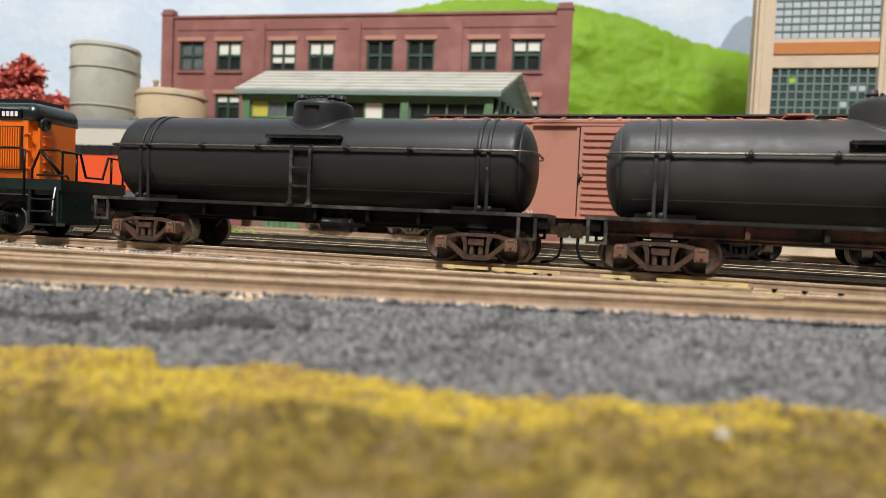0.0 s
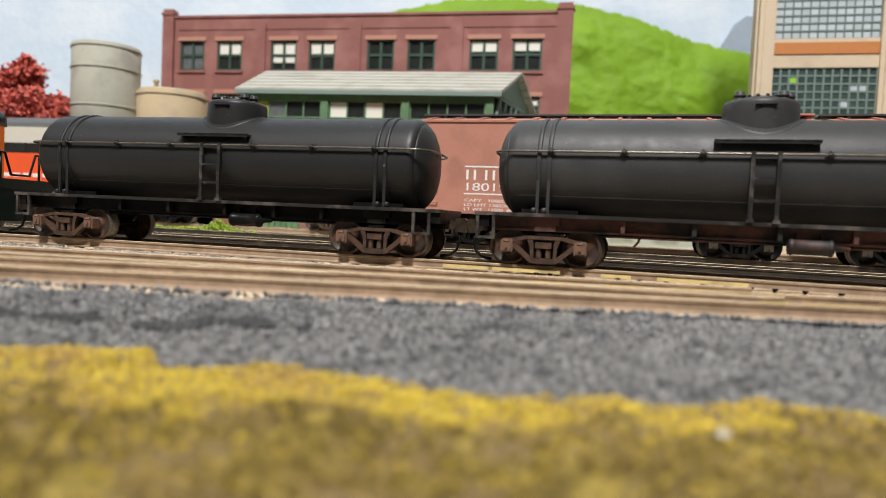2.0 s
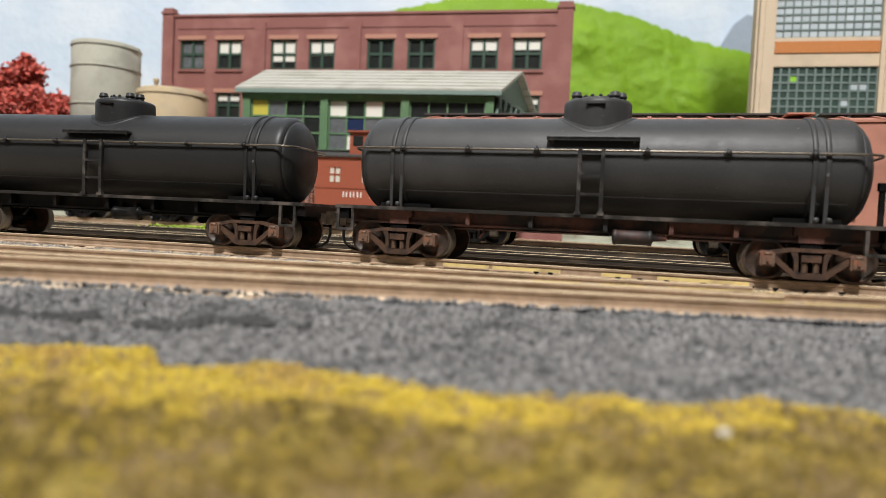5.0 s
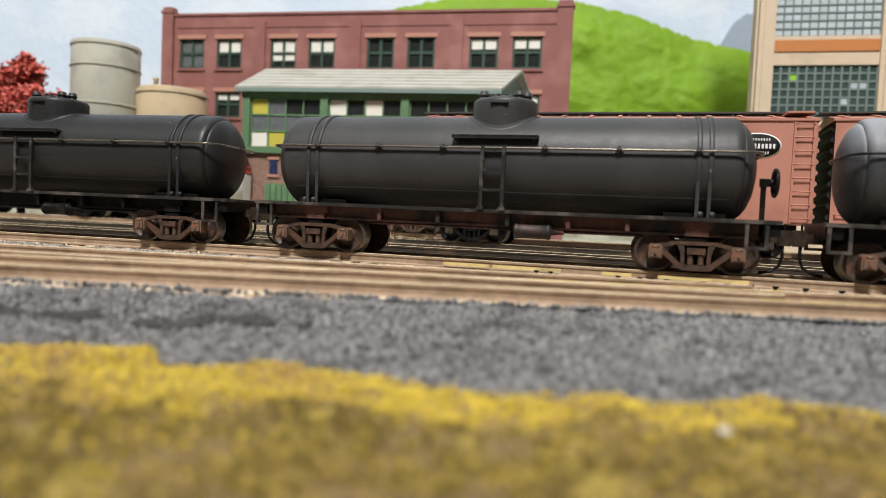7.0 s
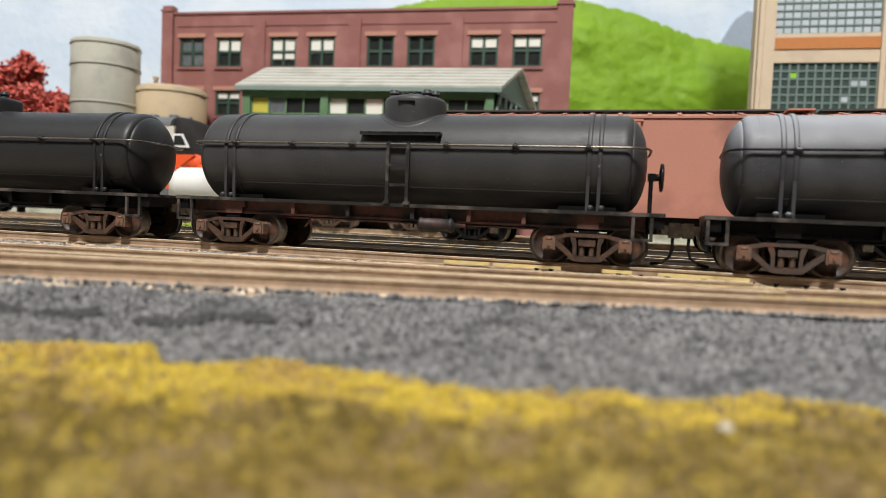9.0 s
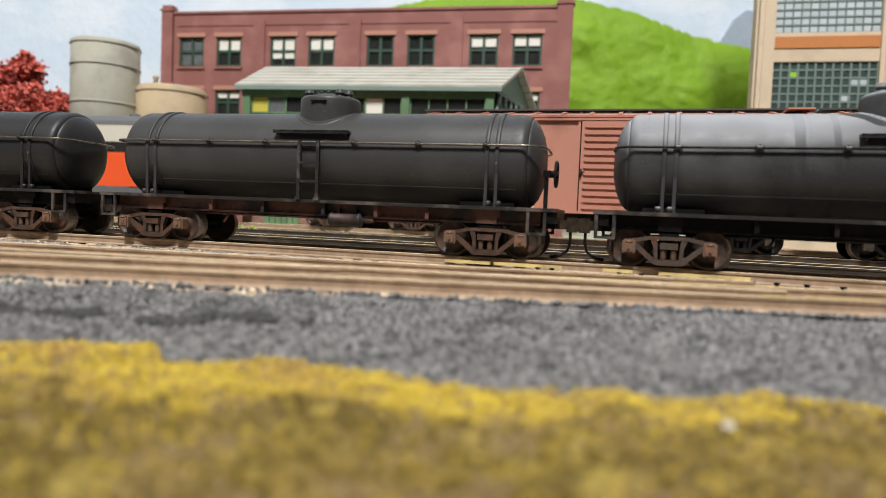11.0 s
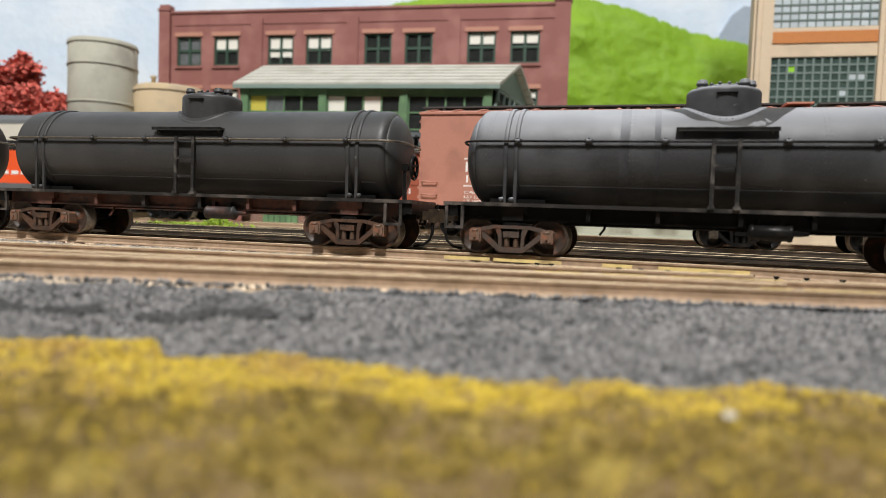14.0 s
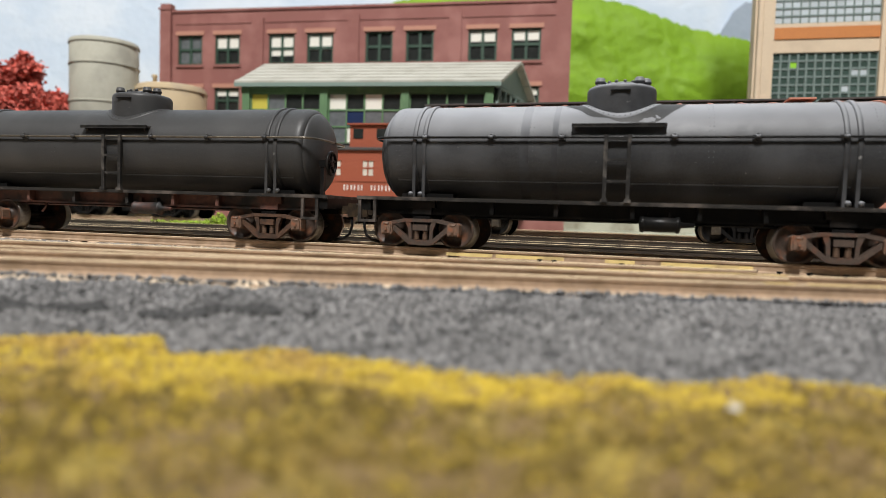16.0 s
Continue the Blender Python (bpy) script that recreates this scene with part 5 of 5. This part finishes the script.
    for x in (-22, 22):
        add_truck(car, x, M["truck"], M["journal"])
    return car


# ---- buildings ----
def pane_grid(parent, x0, x1, z0, z1, y, cols, rows, bar, sash, pick, name="pane"):
    """Single panes in a grid of sash bars; the grid stands proud of the panes."""
    cw, rh = (x1 - x0) / cols, (z1 - z0) / rows
    bm = bmesh.new()
    box(bm, -bar / 2, bar / 2, -0.7, 0.3, 0, z1 - z0)
    upright = mesh_of("sash_bar", bm, sash)
    bm = bmesh.new()
    box(bm, 0, x1 - x0, -0.55, 0.28, -bar / 2, bar / 2)
    cross = mesh_of("sash_bar", bm, sash)
    for mesh, x, z in [(upright, x0 + i * cw, z0) for i in range(cols + 1)] + [(cross, x0, z0 + j * rh) for j in range(rows + 1)]:
        ob = new("sash_bar", mesh)
        ob.parent, ob.matrix_basis = parent, at(x, y, z)
    shared = {}
    for i in range(cols):
        for j in range(rows):
            material = pick(i, j)
            if material not in shared:
                bm = bmesh.new()
                box(bm, -cw / 2 + bar / 2 - 0.05, cw / 2 - bar / 2 + 0.05, -0.12, 0.12, -rh / 2 + bar / 2 - 0.05, rh / 2 - bar / 2 + 0.05)
                shared[material] = mesh_of(name, bm, M[material])
            ob = new(name, shared[material])
            ob.parent, ob.matrix_basis = parent, at(x0 + (i + 0.5) * cw, y + 0.05, z0 + (j + 0.5) * rh)


def holed_wall(bm, x0, x1, z0, z1, y0, y1, holes):
    """A wall of boxes round rectangular holes (all holes of one row share their heights)."""
    rows = sorted({(h[2], h[3]) for h in holes})
    z = z0
    for a, b in rows:
        box(bm, x0, x1, y0, y1, z, a)
        x = x0
        for h in sorted(h for h in holes if (h[2], h[3]) == (a, b)):
            box(bm, x, h[0], y0, y1, a, b)
            x = h[1]
        box(bm, x, x1, y0, y1, a, b)
        z = b
    box(bm, x0, x1, y0, y1, z, z1)


def build_factory(m):
    """Two storeys of red brick in four bays of paired windows."""
    house = thing("brick_factory", "two-storey red brick factory with green sash windows", "building", m)
    L, D, TOP = 279.0, 90.0, 147.0
    xs = [4.6, 33.6, 74.6, 102.8, 144.8, 173.0, 215.2, 243.6]
    holes = [(x, x + 19.0, z, z + h) for x in xs for z, h in ((110.0, 20.8), (75.5, 18.2))]
    bm = bmesh.new()
    holed_wall(bm, 0, L, -3, TOP, 0, 3, holes)
    wall = part("front_wall", bm, M["brick"], house)
    bm = bmesh.new()
    box(bm, 0, 3, 3, D, -3, TOP)
    box(bm, L - 3, L, 3, D, -3, TOP)
    box(bm, 3, L - 3, D - 3, D, -3, TOP)
    part("side_wall", bm, M["brick"], house)
    boxpart("roof", (3, L - 3, 3, D - 3, TOP - 6, TOP - 4), M["roof"], house)
    boxpart("upper_floor", (3, L - 3, 3.2, D - 3, 98, 100), M["dark_inside"], house)
    boxpart("inner_partition", (3, L - 3, 16, 17, 60, TOP - 6), M["dark_inside"], house)
    for x in (66.5, 136.2, 206.4):
        boxpart("pilaster", (x - 4.2, x + 4.2, -1.2, 0, -3, TOP - 5), M["brick"], wall, bevel=0.2)
    for x0, x1 in ((-9.0, -0.5), (L - 7.5, L + 2.5)):
        bm = bmesh.new()
        box(bm, x0, x1, -1.6, 5, -3, TOP + 2.0)
        box(bm, x0 - 0.7, x1 + 0.7, -2.3, 5.6, TOP + 2.0, TOP + 3.6)
        box(bm, x0 + 0.4, x1 - 0.4, -1.4, 4.8, TOP + 3.6, TOP + 6.2)
        rounded(bm, 0.25, 1)
        part("corner_pier", bm, M["brick"], house)
    bm = bmesh.new()
    box(bm, -0.4, L - 7, -1.0, 3.6, TOP, TOP + 1.6)
    box(bm, 3, L - 7, -0.5, 0, 138.5, 139.5)
    rounded(bm, 0.15, 1)
    part("coping", bm, M["brick"], wall)
    bm = bmesh.new()
    box(bm, -1.6, 0, -1.4, D, 98, 100)
    part("string_course", bm, M["brick"], wall)
    looks = {0: (0.0, "grey"), 1: (0.5, ""), 2: (0.72, ""), 3: (0.52, ""), 4: (0, ""), 5: (0, "hill"), 6: (0.34, ""), 7: (0.32, "")}
    for k, x in enumerate(xs):
        for level, (z, h) in enumerate(((110.0, 20.8), (75.5, 18.2))):
            window = boxpart("window", (x + 0.2, x + 18.8, 2.0, 2.5, z + 0.2, z + h - 0.2), M["dark_pane"], house)
            if k == 0 and level == 0:
                window.data.materials[0] = M["grey_pane"]
            bm = bmesh.new()
            for a, b in ((0, 1.4), (8.6, 10.4), (17.6, 19.0)):
                box(bm, x + a, x + b, 0.9, 2.0, z, z + h)
            for a, b in ((0, 1.4), (h * 0.48, h * 0.56), (h - 1.4, h)):
                box(bm, x + 1.4, x + 17.6, 1.1, 1.9, z + a, z + b)
            part("window_frame", bm, M["sash"], window)
            boxpart("lintel", (x - 1.6, x + 20.6, -0.7, 0.6, z + h, z + h + 2.8), M["lintel"], house, bevel=0.15)
            boxpart("window_sill", (x - 1.2, x + 20.2, -1.2, 1.0, z - 1.7, z - 0.02), M["brick"], house, bevel=0.15)
            drop = looks[k][0] if level == 0 else (0.25 if k % 3 else 0.15)
            if drop > 0:
                for a, b in ((1.4, 8.6), (10.4, 17.6)):
                    boxpart("blind", (x + a, x + b, 1.72, 1.98, z + h - 1.4 - drop * (h - 2), z + h - 1.4), M["shade_white"], window)
    return house


def build_depot(m):
    house = thing("green_freight_house", "green wooden freight house with glazed upper storey and brick base", "building", m)
    L, D, EAVE, SKEW = 143.0, 70.0, 77.5, 0.2
    boxpart("brick_base", (3, L - 5, 1.0, D, 0, 43.5), M["brick_laid"], house, bevel=0.2)
    boxpart("sill_beam", (1.5, L - 3.5, -1.2, D, 43.5, 46.6), M["depot"], house, bevel=0.2)
    boxpart("head_beam", (1.5, L - 3.5, -0.6, 2, 73.2, EAVE), M["depot"], house, bevel=0.2)
    boxpart("inner_wall", (4, L - 6, 5, D, 46.6, EAVE - 1), M["dark_inside"], house)
    posts = [4.4, 48.9, 93.3, 137.4]
    for x in posts:
        boxpart("post", (x - 2.1, x + 2.1, -1.0, 2.6, 46.6, EAVE - 0.1), M["depot"], house, bevel=0.2)
    colours = {(0, 0, 2): "yellow", (0, 0, 1): "grey_pane", (0, 0, 0): "shade_white", (0, 1, 0): "yellow", (0, 1, 1): "grey_pane", (0, 1, 2): "grey_pane",
               (0, 2, 1): "grey_pane", (0, 2, 0): "dark_pane", (1, 0, 2): "shade_white", (1, 2, 2): "shade_white", (1, 1, 1): "blue_pane", (1, 0, 1): "grey_pane",
               (1, 2, 0): "yellow", (1, 3, 1): "grey_pane", (1, 2, 1): "grey_pane", (1, 1, 0): "shade_white", (1, 0, 0): "grey_pane", (2, 0, 0): "grey_pane"}
    for b in range(3):
        x0, x1 = posts[b] + 2.1, posts[b + 1] - 2.1
        window = boxpart("window", (x0, x1, 2.2, 2.6, 46.8, 73.0), M["dark_inside"], house)
        pane_grid(window, x0 + 0.3, x1 - 0.3, 46.7, 73.1, 1.3, 4, 3, 0.9, M["depot"], lambda i, j, b=b: colours.get((b, i, j), "dark_pane"))
    for x, w in ((20.6, 4.5), (78.0, 4.5)):
        window = boxpart("window", (x - w / 2, x + w / 2, 0.6, 1.3, 32, 40), M["blue_pane"], house)
        bm = bmesh.new()
        box(bm, x - w / 2 - 1, x + w / 2 + 1, 0.2, 1.0, 40, 41.4)
        box(bm, x - w / 2 - 1, x + w / 2 + 1, 0.0, 1.0, 30.6, 32)
        part("window_frame", bm, M["lintel"], window)
    for x0, x1 in ((16, 36), (58, 74), (100, 122)):
        door = boxpart("door", (x0, x1, 0.2, 1.2, 2, 27), M["depot"], house, bevel=0.2)
        bm = bmesh.new()
        for k in range(1, 6):
            a = x0 + (x1 - x0) * k / 6
            box(bm, a - 0.2, a + 0.2, -0.1, 0.3, 2.5, 26.5)
        part("plank_joint", bm, M["sash"], door)
    # pitched roof in felt strips
    ridge, over = 95.5, 3.0
    run = D / 2 + over
    slope = (ridge - EAVE) / run
    for side in (-1, 1):
        strips = 6
        for k in range(strips):
            a, b = k / strips, (k + 1) / strips
            y0, y1 = D / 2 + side * run * (1 - a), D / 2 + side * run * (1 - b)
            z0, z1 = EAVE + (ridge - EAVE) * a, EAVE + (ridge - EAVE) * b
            bm = bmesh.new()
            pts = [(-1.5, y0, z0 + 1.7), (L + 1 + SKEW * y0, y0, z0 + 1.7), (L + 1 + SKEW * y1, y1, z1 + 1.2), (-1.5, y1, z1 + 1.2)]
            up = [bm.verts.new(p) for p in pts]
            down = [bm.verts.new((x, y, z - 1.7)) for x, y, z in pts]
            bm.faces.new(up)
            bm.faces.new(list(reversed(down)))
            for i in range(4):
                bm.faces.new((up[i], up[(i + 1) % 4], down[(i + 1) % 4], down[i]))
            part("roof_strip", bm, M["roof"], house)
    boxpart("fascia", (-1.2, L + 0.6, -over - 0.6, -over + 0.3, EAVE - 1.4, EAVE + 0.6), M["depot_grey"], house)
    bm = bmesh.new()
    for x0 in (L - 4.0,):
        a = [bm.verts.new((x0 + SKEW * y, y, z)) for y, z in ((-1, EAVE), (D + 1, EAVE), (D / 2, ridge - 0.8))]
        b = [bm.verts.new((x0 + 1.2 + SKEW * y, y, z)) for y, z in ((-1, EAVE), (D + 1, EAVE), (D / 2, ridge - 0.8))]
        bm.faces.new(a)
        bm.faces.new(b)
        for i in range(3):
            bm.faces.new((a[i], a[(i + 1) % 3], b[(i + 1) % 3], b[i]))
    part("gable", bm, M["depot_grey"], house, "grey-green gable boards")
    bm = bmesh.new()
    slab(bm, [(0, 46.6), (1.4, 46.6), (1.4, EAVE), (0, EAVE)], 2, D)
    for v in bm.verts:
        v.co.x += L - 5 + SKEW * v.co.y
    part("end_wall", bm, M["dark_inside"], house)
    n = 7
    for k in range(n):
        y0, y1 = D * k / n, D * (k + 1) / n
        bm = bmesh.new()
        mid = (y0 + y1) / 2
        rod(bm, (L - 2.4 + SKEW * y0, y0, 62), (L - 2.4 + SKEW * mid, mid, EAVE - 1), 1.1, 6)
        rod(bm, (L - 2.4 + SKEW * mid, mid, EAVE - 1), (L - 2.4 + SKEW * y1, y1, 62), 1.1, 6)
        part("truss_brace", bm, M["depot_grey"], house)
    bm = bmesh.new()
    rod(bm, (L - 2.4, 0, 61.4), (L - 2.4 + SKEW * D, D, 61.4), 1.1, 6)
    rod(bm, (L - 2.4, 0, EAVE - 0.5), (L - 2.4 + SKEW * D, D, EAVE - 0.5), 1.1, 6)
    part("truss_chord", bm, M["depot_grey"], house)
    return house


def build_mill(m):
    house = thing("concrete_mill", "tall cream concrete mill with green steel sash windows and orange bands", "building", m)
    # the topmost storeys are unseen, added so the mill shades the hill behind
    L, D, TOP = 190.0, 14.0, 372.0
    levels = [(77.0, 108.6), (125.0, 160.0), (176.0, 211.0), (28.0, 60.0), (224.0, 259.0), (272.0, 307.0), (320.0, 355.0)]
    bays = [(8.8, 63.2), (70.0, 124.4), (131.2, 185.0)]
    boxpart("core_wall", (3, L, 3.0, D, 0, TOP - 4), M["cream"], house)
    for x0, x1 in ((0, 8.6), (63.2, 70.0), (124.4, 131.2), (185.0, 190.0)):
        bm = bmesh.new()
        box(bm, x0, x1, -1.6, 3.2, 0, TOP)
        box(bm, x0 + 2.4, x1 - 1.6, -2.6, -1.5, 0, TOP - 4)
        rounded(bm, 0.3, 1)
        part("pier", bm, M["cream"], house)
    for z0, z1 in ((0, 28), (60, 77), (108.6, 125), (160, 176), (211, 224), (259, 272), (307, 320), (355, TOP)):
        for x0, x1 in bays:
            boxpart("spandrel", (x0 - 0.3, x1 + 0.1, 0.2, 3.2, z0, z1), M["cream"], house, bevel=0.15)
            if z1 - z0 > 12:
                boxpart("spandrel_panel", (x0, x1 - 0.2, -0.5, 0.4, z1 - 8.8, z1 - 2.4), M["band"], house)
    bm = bmesh.new()
    box(bm, -1, 0.2, 3, D, 0, TOP)
    part("side_wall", bm, M["cream"], house)
    for k, (z0, z1) in enumerate(levels):
        for b, (x0, x1) in enumerate(bays):
            window = boxpart("window", (x0, x1, 2.2, 2.9, z0, z1), M["dark_inside"], house)

            def pick(i, j, k=k):
                if k == 0:
                    if (i, j) in ((2, 5), (10, 0), (9, 0)):
                        return "pane_lime"
                    if (i, j) in ((9, 4), (10, 4), (8, 2)):
                        return "pane_light"
                    return "pane_green"
                return "pane_light"
            if b < 2 and k in (0, 1):
                pane_grid(window, x0, x1, z0, z1, 1.6, 12, 7 if k == 0 else 8, 1.1 if k == 0 else 0.8, M["sash_grey"], pick)
            else:
                bm = bmesh.new()
                for i in range(13):
                    x = x0 + (x1 - x0) * i / 12
                    box(bm, x - 0.5, x + 0.5, 1.0, 2.0, z0, z1)
                for j in range(8):
                    z = z0 + (z1 - z0) * j / 7
                    box(bm, x0, x1, 1.1, 1.9, z - 0.5, z + 0.5)
                part("sash_grille", bm, M["sash_grey"], window)
    return house


def build_silo(name, label, x, y, r, top, rings_at, material, cap):
    silo = thing(name, label, "silo", at(x, y, -0.6))
    bm = bmesh.new()
    top += 2
    if cap == "rim":
        lathe(bm, (0, 0, 0), (0, 0, 1), [(-3, r), (top, r), (top + 0.3, r - 0.3), (top + 0.3, r - 1.2), (top - 2, r - 1.3), (top - 1.6, 0.4)], 56)
    else:
        lathe(bm, (0, 0, 0), (0, 0, 1), [(-3, r), (top, r), (top + 1.6, r * 0.92), (top + 3.0, r * 0.5), (top + 3.4, 0.4)], 56)
    body = part("body", bm, material, silo)
    for z in rings_at:
        bm = bmesh.new()
        lathe(bm, (0, 0, z + 1.4), (0, 0, 1), [(0, r - 0.2), (0, r + 0.45), (0.3, r + 0.6), (1.0, r + 0.6), (1.3, r + 0.45), (1.3, r - 0.2)], 56)
        part("hoop", bm, material, silo)
    if cap != "rim":
        bm = bmesh.new()
        lathe(bm, (-4, -r + 6, top), (0, 0, 1), [(0, 1.5), (4.5, 1.4), (5.2, 1.9), (6.4, 1.9), (6.8, 0.8)], 12)
        part("vent", bm, material, silo)
    return silo


def build_tree(x, y):
    tree = thing("red_tree", "model tree with dark red autumn foliage", "tree", at(x, y, -2))
    r = rng(21)
    bm = bmesh.new()
    limbs = []
    rod(bm, (0, 0, 0), (0.5, 0, 46), 2.6, 10, 1.7)
    for k in range(16):
        a = k * 2.4
        z0 = 34 + k * 2.0
        q = Vector((math.cos(a) * r.uniform(14, 30), math.sin(a) * r.uniform(12, 26), z0 + r.uniform(6, 24)))
        rod(bm, (0.4, 0, z0 - 4 if z0 < 50 else 46), q, 0.9, 6, 0.25)
        limbs.append(q)
    rod(bm, (0.5, 0, 46), (1, 0, 84), 1.7, 8, 0.4)
    limbs += [Vector((1, 0, z)) for z in (62, 72, 84, 92)]
    part("trunk", bm, M["bark"], tree)
    verts, faces = [], []
    for q in limbs:
        for c in range(12):
            centre = q + Vector((r.gauss(0, 6.0), r.gauss(0, 5.5), r.gauss(0, 5.0)))
            for leaf in range(110):
                p = centre + Vector((r.gauss(0, 2.3), r.gauss(0, 2.3), r.gauss(0, 2.0)))
                s = r.uniform(0.9, 1.9)
                u = Vector((r.gauss(0, 1), r.gauss(0, 1), r.gauss(0, 1))).normalized()
                w = u.orthogonal().normalized()
                base = len(verts)
                for v in (p - u * s, p + w * s * 0.7, p + u * s, p - w * s * 0.7):
                    verts.append(tuple(v * MM))
                faces.append((base, base + 1, base + 2, base + 3))
    data = bpy.data.meshes.new("crown")
    data.from_pydata(verts, [], faces)
    data.materials.append(M["leaf_red"])
    crown = new("crown", data)
    crown.parent = tree
    return tree


# ---- assembly ----
build_room()
build_hill()
build_ground()
build_factory(at(-200, 483, -0.7, -11))
build_depot(at(-115, 366, -2, -10))
build_mill(at(176, 388, -2, -13))
build_silo("concrete_silo", "tall weathered grey concrete silo with hoops", -226.5, 440, 20.6, 111.5, (44, 72, 96, 109.4), M["silo"], "rim")
build_silo("storage_tank", "low tan storage tank with a domed top", -187.5, 452, 22.6, 85.0, (52, 82.6), M["tan"], "dome")
build_tree(-276, 432)
build_boxcar("boxcar", "red-brown steel boxcar with white lettering and a black oval herald", on_track(37.6, 91.3, 1.2), True)
build_boxcar("boxcar", "red-brown boxcar with black corrugated ends", on_track(178.8, 91.3, 1.2), False)
build_streamliner(on_track(-139.0, 144.3, 2.2))
build_caboose(on_track(-69, 144.3, 2.2))

TANK_PITCH = 142.1
first_car = build_tank_car("tank_car", "black tank car with a black underframe and rusty trucks", M["tank"], M["black"], False)
second_car = build_tank_car("tank_car", "black tank car with a rusty red underframe and a brake wheel", M["tank_worn"], M["rust"], True)
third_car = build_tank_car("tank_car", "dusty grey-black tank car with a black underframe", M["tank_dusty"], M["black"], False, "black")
engine = build_orange_loco()
build_tracks()
build_scatter()


# ---- what moves ----
def rolled(t):
    """Distance rolled at t: a smooth curve through TRAIN_ROWS."""
    ts, ss = [r[0] for r in TRAIN_ROWS], [r[1] for r in TRAIN_ROWS]
    slope = np.gradient(ss, ts)
    k = min(max(np.searchsorted(ts, t) - 1, 0), len(ts) - 2)
    h = ts[k + 1] - ts[k]
    u = (t - ts[k]) / h
    return ((2 * u ** 3 - 3 * u ** 2 + 1) * ss[k] + (u ** 3 - 2 * u ** 2 + u) * h * slope[k]
            + (3 * u ** 2 - 2 * u ** 3) * ss[k + 1] + (u ** 3 - u ** 2) * h * slope[k + 1])


def motions():
    steps = [k * 0.25 for k in range(65)]
    for vehicle, start in ((first_car, -37.0), (second_car, -37.0 + TANK_PITCH + 0.2), (third_car, -37.0 + 2 * TANK_PITCH), (engine, -37.0 - 75.5)):
        walk(vehicle, [(t, on_track(start + rolled(t))) for t in steps])
        for truck in vehicle.children:
            for axle in truck.children:
                if axle.name.startswith("wheelset"):
                    place = axle.matrix_basis.translation.copy()
                    walk(axle, [(t, Matrix.Translation(place) @ Matrix.Rotation(rolled(t) / 4.8, 4, "Y")) for t in steps])


motions()
